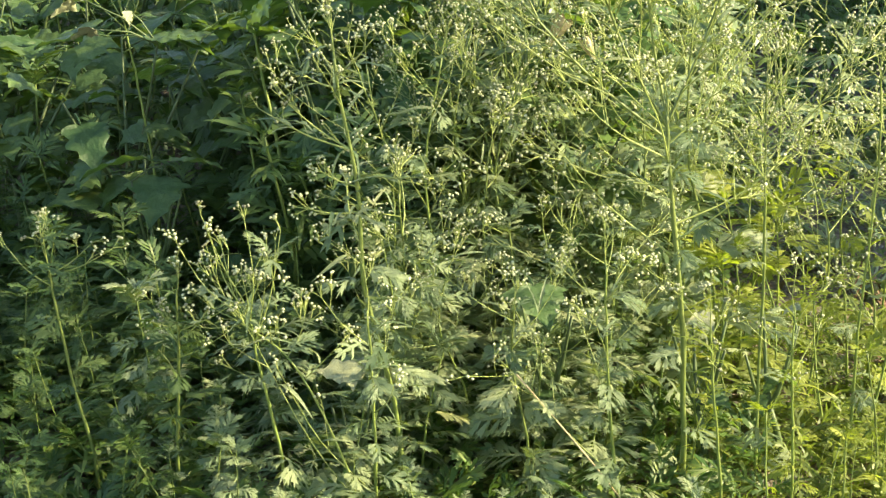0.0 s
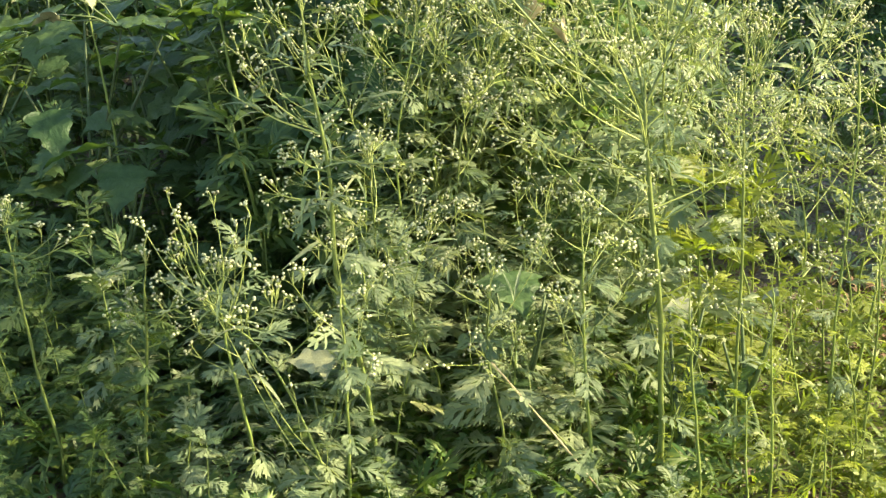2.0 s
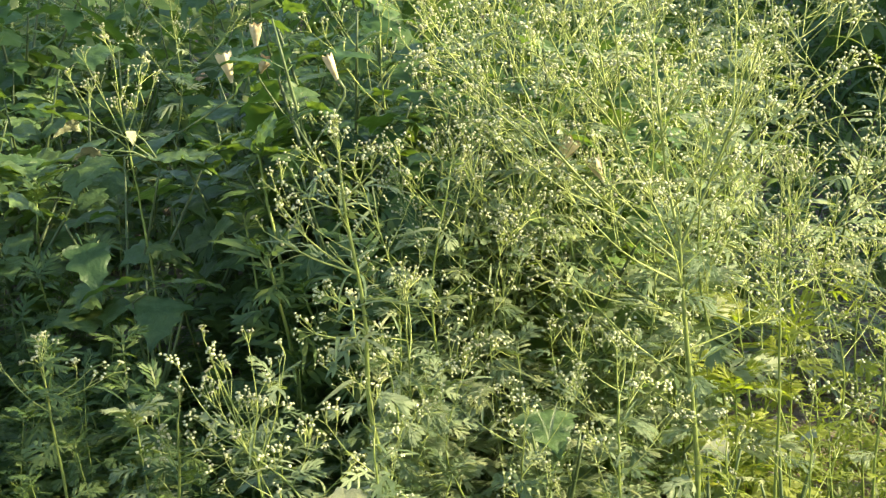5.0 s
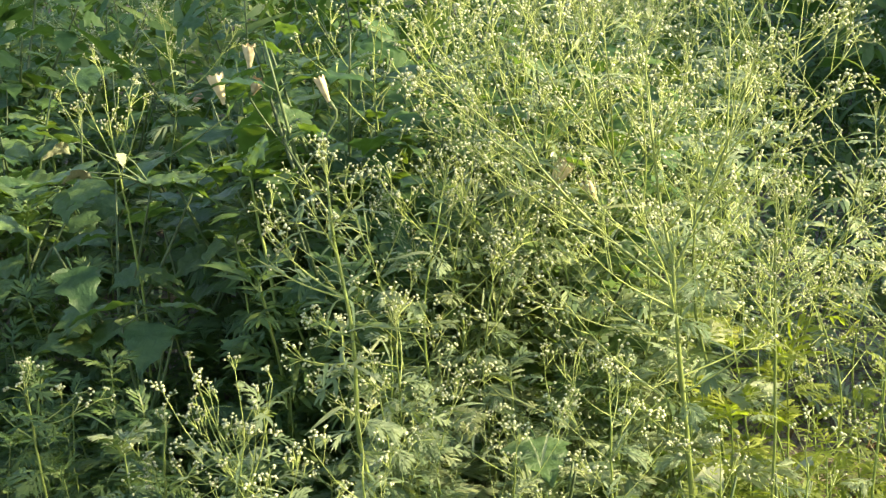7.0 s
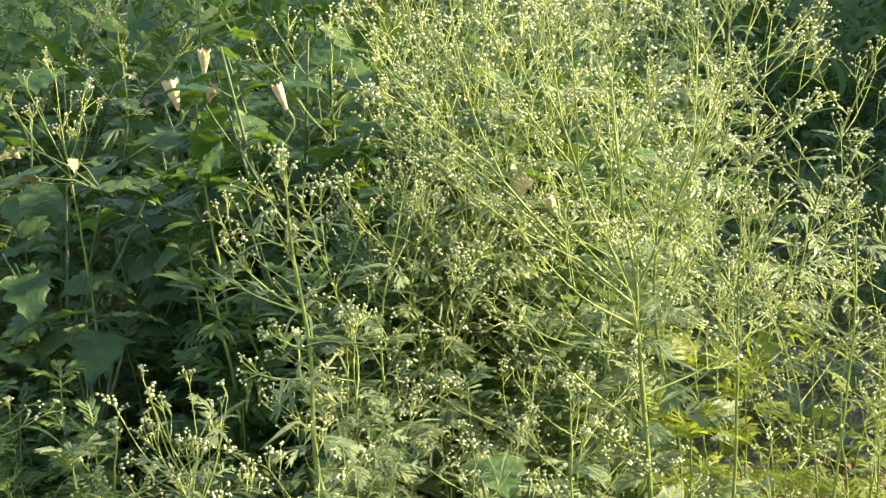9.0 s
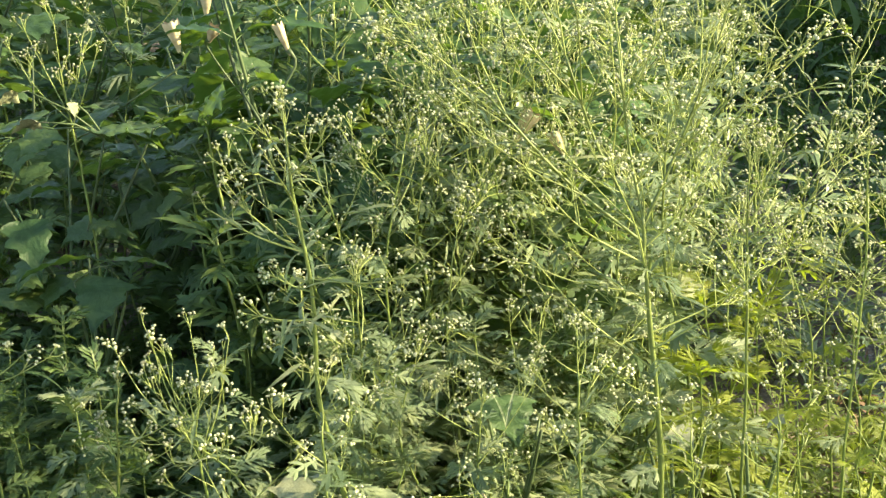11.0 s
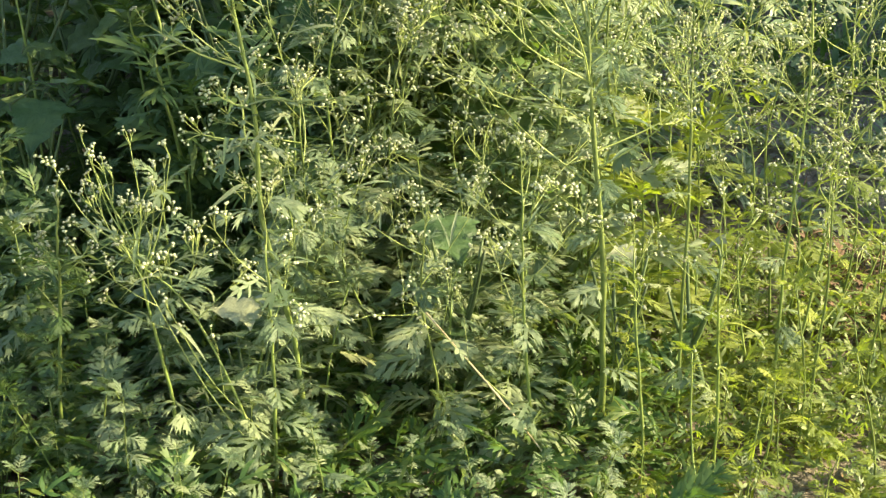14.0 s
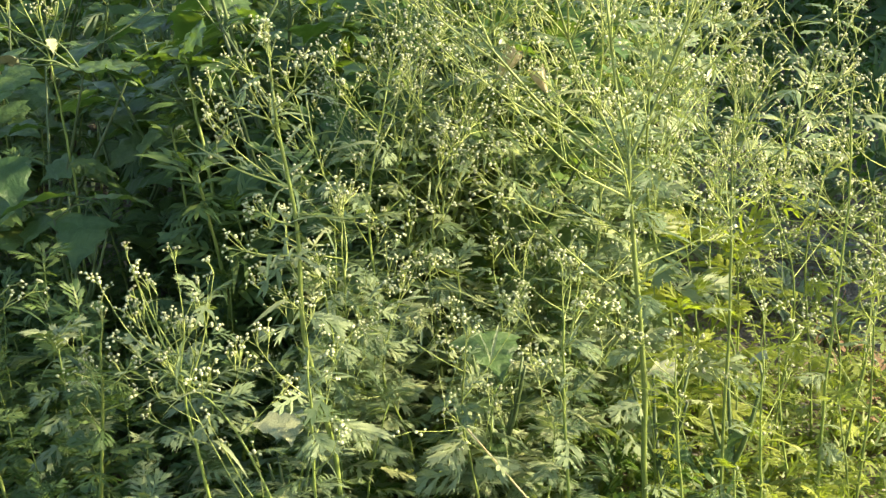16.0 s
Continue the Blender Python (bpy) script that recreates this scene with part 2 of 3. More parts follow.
    edge = ((0.0, 0.12), (0.02, 0.42), (0.08, 0.72), (0.13, 1.02), (0.19, 0.86), (0.26, 0.74), (0.33, 0.82), (0.40, 0.90), (0.46, 0.70), (0.53, 0.56), (0.60, 0.54), (0.66, 0.58), (0.71, 0.38), (0.78, 0.26), (0.86, 0.20), (0.94, 0.09), (1.0, 0.01))
    steps = len(edge) - 1
    wob = {side: [rng.uniform(0.78, 1.2) for _ in range(6)] for side in (-1.0, 1.0)}
    for i, (x, share) in enumerate(edge):
        for a in (-1.0, -0.5, 0.0, 0.5, 1.0):
            y = a * width * share
            if abs(a) == 1:
                y *= wob[a][i // 3]
            s.v.append(Vector((x, y, 0.2 * x * droop - droop * x * x + 0.34 * abs(y) - 0.8 * y * y + 0.03 * math.sin(11 * x + 5 * a) + 0.02 * math.sin(23 * x) * abs(a))))
    for i in range(steps):
        for k in range(4):
            a = i * 5 + k
            s.f.append((a, a + 5, a + 6, a + 1))
    s.tube([Vector((-0.38, 0, -0.10)), Vector((-0.15, 0, -0.02)), Vector((0.05, 0, 0.002))], [0.02, 0.016, 0.012], 5)
    return s


rng = random.Random(11)
LOBED = [lobed_leaf(rng, p, w, d, f) for p, w, d, f in ((4, 0.95, 0.2, 0.25), (4, 0.9, 0.34, 0.2), (5, 0.95, 0.1, 0.35), (4, 0.8, 0.44, 0.3), (5, 1.1, 0.26, 0.12))]
COARSE = [lobed_leaf(rng, p, w, d, f, False) for p, w, d, f in ((5, 0.95, 0.25, 0.25), (4, 1.0, 0.4, 0.2), (5, 0.85, 0.12, 0.3))]
SMALL = [lobed_leaf(rng, p, w, d, 0.25, False) for p, w, d in ((2, 0.6, 0.4), (3, 0.7, 0.65), (3, 0.55, 0.2))]
NARROW = [blade_leaf(rng, w, d) for w, d in ((0.055, 0.5), (0.065, 0.9), (0.045, 0.25))]
WIDE = [broad_leaf(rng, w, d) for w, d in ((0.44, 0.22), (0.50, 0.10), (0.40, 0.36), (0.52, 0.28))]
LOBED_MESH = [s.mesh("lobed_leaf", LEAF) for s in LOBED]
SMALL_MESH = [s.mesh("small_leaf", LEAF) for s in SMALL]
NARROW_MESH = [s.mesh("narrow_leaf", LEAF) for s in NARROW]
WIDE_MESH = [s.mesh("broad_leaf", BROAD) for s in WIDE]


def recoloured(meshes, mat):
    out = []
    for me in meshes:
        c = me.copy()
        c.materials[0] = mat
        out.append(c)
    return out


LEAVES = {"lobed": (LOBED, LOBED_MESH), "small": (SMALL, SMALL_MESH), "narrow": (NARROW, NARROW_MESH), "wide": (WIDE, WIDE_MESH)}
WIDE_PALE = recoloured(WIDE_MESH, PALE)
button = Shape()
button.head(Vector((0, 0, 0)), Vector((0, 0, 1)), 1.0)
HEAD_MESH = button.mesh("flower_head", WHITE)


# The same leaf meshes, coloured dark to stand for shade.
SHADE_LEAVES = {k: (a, recoloured(b, LEAF_SHADE)) for k, (a, b) in LEAVES.items()}
YELLOW_LEAVES = {k: (a, recoloured(b, LEAF_YELLOW)) for k, (a, b) in LEAVES.items()}


class Growth:
    """The leaves and flowers of a plant: parts one by one on near plants, joined where they are too far to be told apart."""

    def __init__(self, plant, leaf_mat, single=0, joined=False, young=False):
        # young="dark" picks the leaves with shade in their colour.
        self.leaves = YELLOW_LEAVES if young is True else SHADE_LEAVES if young == "dark" else LEAVES
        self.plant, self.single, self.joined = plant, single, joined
        self.leaf_mat = LEAF_SHADE_JOINED if young == "dark" else leaf_mat
        self.foliage, self.buttons = Shape(), Shape()

    def leaf(self, kind, rng, m):
        shapes, meshes = self.leaves[kind]
        k = rng.randrange(len(shapes))
        if self.joined:
            self.foliage.add(rng.choice(COARSE) if kind == "lobed" and self.joined != "fine" else shapes[k], m)
        else:
            part("leaf", meshes[k], None, self.plant, "", m)

    def head(self, p, d, r):
        if self.single > 0:
            self.single -= 1
            part("flower_head", HEAD_MESH, None, self.plant, "", Matrix.Translation(p) @ d.to_track_quat("Z", "X").to_matrix().to_4x4() @ Matrix.Scale(r, 4))
        else:
            self.buttons.head(p, d, r)

    def finish(self):
        if self.foliage.v:
            tagged(part("foliage", self.foliage, self.leaf_mat, self.plant), kind="stuff")
        if self.buttons.v:
            tagged(part("inflorescence", self.buttons, WHITE, self.plant, "tiny cream-white button flowers"), kind="stuff")


def leaf_pose(p, az, rise, size, roll=0.0):
    return Matrix.Translation(p) @ Euler((radians(roll), -radians(rise), az), "XYZ").to_matrix().to_4x4() @ Matrix.Scale(size, 4)


# ---- flowering weed ----
HEAD_R = 0.0025


def corymb(green, grow, p, d, size, rng, n, joint):
    """A loose, flat-topped tuft: forked stalks, each fork ending in a few button flowers."""
    for _ in range(n):
        d1 = turned(d, radians(rng.uniform(12, 44)), rng)
        d1.z += 0.15
        d1.normalize()
        q = p + d1 * size * rng.uniform(0.35, 0.8)
        fork = green.tube([p, (p + q) / 2 + d * size * 0.04, q], [0.0008, 0.0007, 0.0006], 3, joint)
        for _ in range(rng.choice((1, 2, 3, 3))):
            d2 = turned(d1, radians(rng.uniform(10, 50)), rng)
            e = q + d2 * size * rng.uniform(0.14, 0.42)
            green.tube([q, e], [0.0005, 0.0004], 3, fork)
            grow.head(e + d2 * 0.001, (d2 + Vector((0, 0, 0.6))).normalized(), HEAD_R * rng.uniform(0.7, 1.2))


def flower_branch(grow, start, end, r, rng, tufts, tuft=0.05, sag=0.06, leaves=3):
    """A branch with side sprays: the stalks are one mesh; flowers and leaves go to the plant."""
    green = Shape()
    length = (end - start).length
    mid = (start + end) / 2 + Vector((rng.uniform(-1, 1), rng.uniform(-1, 1), -1)) * sag * length
    line = curve_points((start, mid, end), 8)
    tip = green.tube(line, [r * (1 - 0.6 * i / 8) for i in range(9)], 5)
    for k in range(tufts):
        s = 1.0 if k == 0 else rng.uniform(0.42, 0.97)
        i = min(7, int(s * 8))
        p = line[i].lerp(line[i + 1], s * 8 - i)
        d, joint = (line[i + 1] - line[i]).normalized(), tip
        if k:
            d = turned(d, radians(rng.uniform(22, 48)), rng)
            d.z += 0.12
            d.normalize()
            reach = min(0.32 * length, 0.11) * rng.uniform(0.5, 1.1) * (1.25 - 0.6 * s)
            e = p + d * reach
            joint = green.tube([p, (p + e) / 2 - Vector((0, 0, 0.03 * reach)), e], [r * 0.5, r * 0.42, r * 0.34], 4, i * 5)
            p = e
        corymb(green, grow, p, d, tuft * rng.uniform(0.7, 1.15), rng, rng.choice((2, 3, 3, 4)), joint)
    for _ in range(leaves):
        p = line[int(rng.uniform(0.05, 0.8) * 8)]
        grow.leaf(rng.choice(("narrow", "narrow", "small")), rng, leaf_pose(p, rng.uniform(0, 6.28), rng.uniform(0, 45), rng.uniform(0.03, 0.07), rng.uniform(-40, 40)))
    return part("branch", green, TWIG, grow.plant)


def stem_leaves(grow, line, rng, n, size, lo, hi):
    az = rng.uniform(0, 6.28)
    for k in range(n):
        s = lo + (hi - lo) * (k + rng.uniform(0.1, 0.9)) / n
        i = min(len(line) - 2, int(s * (len(line) - 1)))
        p = line[i].lerp(line[i + 1], s * (len(line) - 1) - i)
        az += 2.4 + rng.uniform(-0.4, 0.4)
        z = size * (1.15 - 0.72 * s) * rng.uniform(0.75, 1.2)
        grow.leaf("lobed" if z > 0.045 else rng.choice(("small", "narrow")), rng, leaf_pose(p, az, rng.uniform(-8, 30), z, rng.uniform(-24, 24)))


def weed_stem(plant, spine, r, rng):
    line = curve_points(spine, 16)
    for i in range(1, 16):
        line[i] += Vector((rng.uniform(-1, 1), rng.uniform(-1, 1), 0)) * r * 0.35
    s = Shape()
    s.ridged(line, [r * (0.88 - 0.5 * i / 16) for i in range(17)])
    part("stem", s, STEM, plant)
    return line


def flowering_weed(at, spine, r, seed, label, n_leaf=14, leaf=0.11, ends=(), branches=7, spread=0.14, up=0.16, low=0.5, tufts=4, tuft=0.045, group="flowering weeds", single=0, joined=False, small=2, young=False, arm=0.36, arms=()):
    """at: base. spine: points of the stem from the base. ends: tips of named branches as (share of the stem, point from the base)."""
    rng = random.Random(seed)
    plant = tagged(new("flowering_weed"), label, "weed", group)
    plant.matrix_basis = Matrix.Translation(at)
    grow = Growth(plant, LEAF_JOINED, single, joined, young)
    line = weed_stem(plant, [(0, 0, -0.02), *spine], r, rng)
    stem_leaves(grow, line, rng, n_leaf, leaf, 0.04, 0.86)

    def on(s):
        i = min(15, int(s * 16))
        return line[i].lerp(line[i + 1], s * 16 - i)

    for s, end in ends:
        flower_branch(grow, on(s), Vector(end), r * arm, rng, tufts, tuft, leaves=small)
    for s, tip, tips in arms:
        limb = curve_points((on(s), (on(s) + Vector(tip)) / 2 + Vector((rng.uniform(-0.01, 0.01), 0.01, -0.012)), tip), 8)
        b = Shape()
        b.ridged(limb, [r * (0.4 - 0.018 * i) for i in range(9)], 8)
        part("limb", b, STEM, plant)
        for share, end in tips:
            flower_branch(grow, limb[round(share * 8)], Vector(end), r * arm, rng, tufts, tuft, leaves=small)
    az = rng.uniform(0, 6.28)
    for k in range(branches):
        s = low + (0.97 - low) * (k + rng.random()) / branches
        az += 2.4
        p = on(s)
        far = spread * (1.25 - 0.75 * s) * rng.uniform(0.7, 1.2)
        e = p + Vector((math.cos(az) * far, math.sin(az) * far, up * (1.2 - 0.7 * s) * rng.uniform(0.7, 1.25)))
        flower_branch(grow, p, e, max(0.001, r * 0.28), rng, max(2, tufts - 1), tuft, leaves=small)
    flower_branch(grow, on(0.97), on(1.0) + (on(1.0) - on(0.9)).normalized() * 0.05, r * 0.4, rng, 3, tuft, leaves=1)
    grow.finish()
    return plant


def leafy_weed(at, h, r, seed, label, n_leaf, leaf, group="leafy weeds", joined=False, young=False, name="leafy_weed"):
    rng = random.Random(seed)
    plant = tagged(new(name), label, "weed", group)
    plant.matrix_basis = Matrix.Translation(at)
    grow = Growth(plant, LEAF_JOINED, 0, joined, young)
    lean = Vector((rng.uniform(-0.15, 0.15), rng.uniform(-0.15, 0.15), 1)) * h
    line = weed_stem(plant, [(0, 0, -0.02), tuple(lean * 0.5 + Vector((0.01, -0.01, 0))), tuple(lean)], r, rng)
    stem_leaves(grow, line, rng, n_leaf - 4, leaf, 0.05, 0.93)
    for k in range(5):
        grow.leaf("lobed", rng, leaf_pose(line[-1 - k % 2], k * 1.3 + rng.random(), rng.uniform(25, 65), leaf * rng.uniform(0.45, 0.75), rng.uniform(-25, 25)))
    grow.finish()
    return plant


def rosette(at, seed, label, n, leaf, joined=False, young=False):
    rng = random.Random(seed)
    plant = tagged(new("weed_rosette"), label, "weed", "weed rosettes")
    plant.matrix_basis = Matrix.Translation(at)
    grow = Growth(plant, LEAF_JOINED, 0, joined, young)
    s = Shape()
    s.tube([Vector((0, 0, -0.02)), Vector((0.002, 0, 0.01)), Vector((0, 0.002, 0.03))], [0.004, 0.0045, 0.002], 6)
    part("stem", s, STEM, plant)
    for k in range(n):
        grow.leaf("lobed", rng, leaf_pose(Vector((0, 0, 0.012 + 0.001 * k)), k * 2.4 + rng.uniform(-0.3, 0.3), rng.uniform(15, 60), leaf * rng.uniform(0.6, 1.2), rng.uniform(-20, 20)))
    grow.finish()
    return plant


# ---- broad-leaved plant with trumpet flowers ----
def trumpet(length, wide):
    """A dried trumpet flower along +z: narrow tube, pleated flare with five points."""
    s = Shape()
    rows = ((0.0, 0.3), (0.25, 0.45), (0.5, 0.72), (0.75, 0.95), (0.92, 1.02), (1.0, 0.96))
    for h, w in rows:
        for k in range(20):
            a = 2 * math.pi * k / 20
            q = w * wide * (1 + 0.16 * h * math.cos(5 * a) + 0.07 * h * math.cos(10 * a))
            s.v.append(Vector((q * math.cos(a), q * math.sin(a), length * (h + 0.06 * h * math.cos(5 * a)))))
    for i in range(len(rows) - 1):
        for k in range(20):
            a, b = i * 20 + k, i * 20 + (k + 1) % 20
            s.f.append((a, b, b + 20, a + 20))
    return s


def broad_plant(at, h, seed, label, n_leaf, leaf, spread=0.16, flowers=(), joined=False, leaves=(), bleached=()):
    """flowers: tips as (place from the base, way, length, width)."""
    rng = random.Random(seed)
    plant = tagged(new("broad_leaved_plant"), label, "plant", "broad-leaved plants")
    plant.matrix_basis = Matrix.Translation(at)
    grow = Growth(plant, BROAD_JOINED, 0, joined)
    fork = Vector((rng.uniform(-0.03, 0.03), rng.uniform(-0.03, 0.03), h * 0.45))
    s = Shape()
    s.tube(curve_points(((0, 0, -0.02), fork * 0.5 + Vector((0.01, 0, 0)), fork), 6), [0.008 - 0.0005 * i for i in range(7)], 8)
    part("stem", s, BSTEM, plant)
    arms = []
    for k in range(4):
        a = k * 1.7 + rng.uniform(0, 0.8)
        e = fork + Vector((math.cos(a) * spread * rng.uniform(0.6, 1.1), math.sin(a) * spread * rng.uniform(0.6, 1.1), h * rng.uniform(0.35, 0.58)))
        line = curve_points((fork, (fork + e) / 2 + Vector((0, 0, -0.02)), e), 6)
        b = Shape()
        b.tube(line, [0.005 - 0.0005 * i for i in range(7)], 6)
        part("branch", b, BSTEM, plant)
        arms.append(line)
    for k in range(n_leaf):
        line = arms[k % 4]
        p = line[(k // 4 * 2 + rng.randrange(1, 4)) % 7]
        az = rng.uniform(0, 6.28)
        z = leaf * rng.uniform(0.6, 1.15)
        tip = p + Vector((math.cos(az), math.sin(az), 0.2)) * z * 0.38
        grow.leaf("wide", rng, leaf_pose(tip, az, rng.uniform(-34, 20), z, rng.uniform(-26, 26)))
    for set_of, meshes in ((leaves, WIDE_MESH), (bleached, WIDE_PALE)):
        for n, (p, az, rise, z, roll) in enumerate(set_of):
            m = leaf_pose(Vector(p), radians(az), rise, z, roll)
            part("leaf", meshes[(n + 1) % 3], None, plant, "" if meshes is WIDE_MESH else "bleached dying leaf", m)
            root, near = m @ Vector((-0.3, 0, -0.07)), min((q for line in arms for q in line), key=lambda q: (q - Vector(p)).length)
            stalk = Shape()
            stalk.tube([near, (near + root) / 2 + Vector((0, 0, 0.01)), root], [0.0022, 0.0018, 0.0016], 5)
            part("leaf_stalk", stalk, BSTEM, plant)
    grow.finish()
    for place, way, length, wide in flowers:
        place, way = Vector(place), Vector(way).normalized()
        m = Matrix.Translation(place) @ way.to_track_quat("Z", "X").to_matrix().to_4x4()
        f = part("flower", trumpet(length, wide), DRY, plant, "withered cream trumpet flower", m)
        cup = Shape()
        base = min((p for line in arms for p in line), key=lambda p: (p - place).length)
        cup.tube(curve_points((base, base.lerp(place, 0.5) + Vector((0, 0, -0.015)), place - way * length * 0.35, place + way * length * 0.2), 9), [0.0018, 0.0018, 0.0018, 0.0019, 0.002, 0.0022, 0.0026, 0.0034, 0.0045, 0.0055], 6)
        part("flower_stalk", cup, BSTEM, plant)
    return plant


# ---- ground ----
def height(x, y):
    return 0.02 * noise.noise(Vector((x * 1.3, y * 1.3, 0.3))) + 0.012 * noise.noise(Vector((x * 5, y * 5, 1.7)))


g = Shape()
xs = sorted({round(v, 3) for v in [-300, -100, -40, -15, -8, *[-5 + 0.1 * i for i in range(101)], 8, 15, 40, 100, 300]})
ys = sorted({round(v, 3) for v in [-300, -100, -30, -10, -3, *[0.1 * i for i in range(131)], 16, 25, 50, 120, 400]})
for y in ys:
    for x in xs:
        near = max(0.0, min(1.0, (5 - abs(x)))) * max(0.0, min(1.0, 13 - y)) * max(0.0, min(1.0, y))
        g.v.append(Vector((x, y, height(x, y) * near)))
for j in range(len(ys) - 1):
    for i in range(len(xs) - 1):
        a = j * len(xs) + i
        g.f.append((a, a + 1, a + 1 + len(xs), a + len(xs)))
ground = tagged(new("ground", g.mesh("ground", SOIL)), "bare brown soil with grit between the weeds", "ground", "", "structure")


# Out-of-view wall, added to shade the soil at the right and back.
w = Shape()
w.v = [Vector((5.0 + a, y, z)) for a in (0.0, 0.24) for y in (3.05, 34.0) for z in (-0.2, 2.45)]
w.f = [(0, 1, 3, 2), (4, 6, 7, 5), (0, 4, 5, 1), (2, 3, 7, 6), (1, 5, 7, 3), (0, 2, 6, 4)]
me = w.mesh("wall_east", plain_material("grey_plaster", (0.30, 0.28, 0.25), (0.42, 0.40, 0.36), 3.0, 0.9, 0.3))
me.polygons.foreach_set("use_smooth", [False] * 6)
tagged(new("wall_east", me), "unseen plain grey plastered wall, added to cast shade", "wall", "", "structure")


def tree(x, y, h, reach, seed):
    """A small tree beyond the wall, out of view and added for dappled shade: tapered trunk, limbs, and a crown of
    leaves in clumps.
    """
    rng = random.Random(seed)
    plant = tagged(new("tree"), "unseen leafy tree beyond the wall, added for dappled shade", "tree", "trees beyond the wall")
    plant.matrix_basis = Matrix.Translation((x, y, 0))
    trunk = Shape()
    line = curve_points(((0, 0, -0.1), (0.06, 0.03, h * 0.3), (-0.05, 0.02, h * 0.6), (0.03, 0, h * 0.88)), 12)
    trunk.tube(line, [0.12 - 0.0085 * i for i in range(13)], 9)
    part("trunk", trunk, DEAD, plant)
    crown = Shape()
    blade = Shape()
    blade.v = [Vector(p) for p in ((0, 0, 0), (0.35, -0.3, 0.04), (0.75, -0.22, 0.0), (1, 0, -0.12), (0.75, 0.22, 0.0), (0.35, 0.3, 0.04))]
    blade.f = [(0, 1, 2, 3), (0, 3, 4, 5)]
    for k in range(15):
        z = h * (0.24 + 0.74 * (k + rng.random()) / 15)
        i = min(11, int(z / (h * 0.88) * 12))
        a, far = k * 2.4, reach * rng.uniform(0.55, 1.1) * (1.05 - 0.75 * max(0.0, z / h - 0.4))
        e = line[i] + Vector((math.cos(a) * far, math.sin(a) * far, 0.3 + 0.2 * rng.random()))
        limb = Shape()
        limb.tube(curve_points((line[i], line[i].lerp(e, 0.5) + Vector((0, 0, 0.08)), e), 6), [0.035 - 0.0045 * j for j in range(7)], 6)
        part("limb", limb, DEAD, plant)
        for _ in range(11):
            c = line[i].lerp(e, rng.uniform(0.35, 1.05)) + Vector([rng.gauss(0, 0.16) for _ in range(3)])
            for _ in range(12):
                p = c + Vector([rng.gauss(0, 0.13) for _ in range(3)])
                crown.add(blade, leaf_pose(p, rng.uniform(0, 6.28), rng.uniform(-50, 30), rng.uniform(0.09, 0.17), rng.uniform(-40, 40)))
    tagged(part("crown", crown, BROAD_JOINED, plant), kind="stuff")


# Row of added trees that throws broken shade over the back of the plot.
for k, (x, y, h, reach) in enumerate(((5.9, 4.45, 5.3, 0.95), (6.1, 5.75, 5.8, 1.1), (5.8, 7.2, 5.4, 1.1), (6.2, 9.0, 5.8, 1.15), (6.0, 10.6, 5.4, 1.15), (6.1, 12.3, 5.6, 1.15))):
    tree(x, y, h, reach, 300 + k)


def foot(x, y):
    return Vector((x, y, height(x, y)))


# ---- the standing weeds that can be told apart ----
SLIM = "slender pale green flowering weed with tiny white button flowers"
flowering_weed(
    foot(0.365, 2.12), [(-0.005, -0.01, 0.2), (-0.022, -0.02, 0.4), (-0.044, -0.02, 0.58), (-0.05, -0.02, 0.66)], 0.0056, 3,
    "tall weed, thick ridged green stem, wide sprays of white flowers", n_leaf=12, leaf=0.07, branches=6, spread=0.2, up=0.2, low=0.5, tufts=5, tuft=0.05, single=110, small=2, arm=0.26,
    arms=((0.86, (-0.26, -0.06, 0.83), ((0.75, (-0.39, -0.07, 0.934)), (1.0, (-0.439, -0.02, 1.006)), (0.4, (-0.298, -0.07, 0.805)), (0.6, (-0.33, 0.03, 0.84)), (0.9, (-0.317, -0.04, 1.066)))),
          (0.93, (-0.16, -0.04, 0.88), ((0.8, (-0.273, -0.12, 1.046)), (1.0, (-0.217, 0.03, 1.054)), (1.0, (-0.193, -0.02, 1.078)), (0.7, (-0.163, -0.12, 1.026)), (0.4, (-0.108, -0.12, 0.909)))),
          (0.99, (-0.085, 0.0, 0.86), ((0.8, (-0.112, 0.08, 1.027)), (1.0, (-0.084, 0.0, 1.029)), (0.7, (-0.033, -0.07, 1.0)), (0.3, (-0.017, -0.12, 0.836)))),
          (0.95, (0.03, 0.0, 0.85), ((0.9, (0.026, 0.06, 1.051)), (1.0, (0.06, -0.02, 1.063)), (0.9, (0.106, 0.03, 1.071)), (0.7, (0.153, -0.02, 1.02)), (0.5, (0.156, -0.07, 0.947)), (0.3, (0.141, -0.12, 0.914)), (0.5, (0.015, -0.12, 0.948))))),
    ends=((0.7, (-0.24, -0.05, 0.62)), (0.62, (0.13, 0.02, 0.58)), (0.78, (-0.2, -0.06, 0.72))),
)
flowering_weed(
    foot(-0.05, 2.08), [(-0.016, 0.01, 0.06), (-0.029, 0.01, 0.187), (-0.058, 0.01, 0.327), (-0.074, 0.01, 0.409), (-0.081, 0.01, 0.553), (-0.10, 0.01, 0.676), (-0.11, 0.01, 0.758)], 0.0052, 5,
    "tall leaning weed with bright green stem and a sparse top", n_leaf=18, leaf=0.08, branches=2, spread=0.1, up=0.1, low=0.4, tufts=3, tuft=0.034, single=24, small=5,
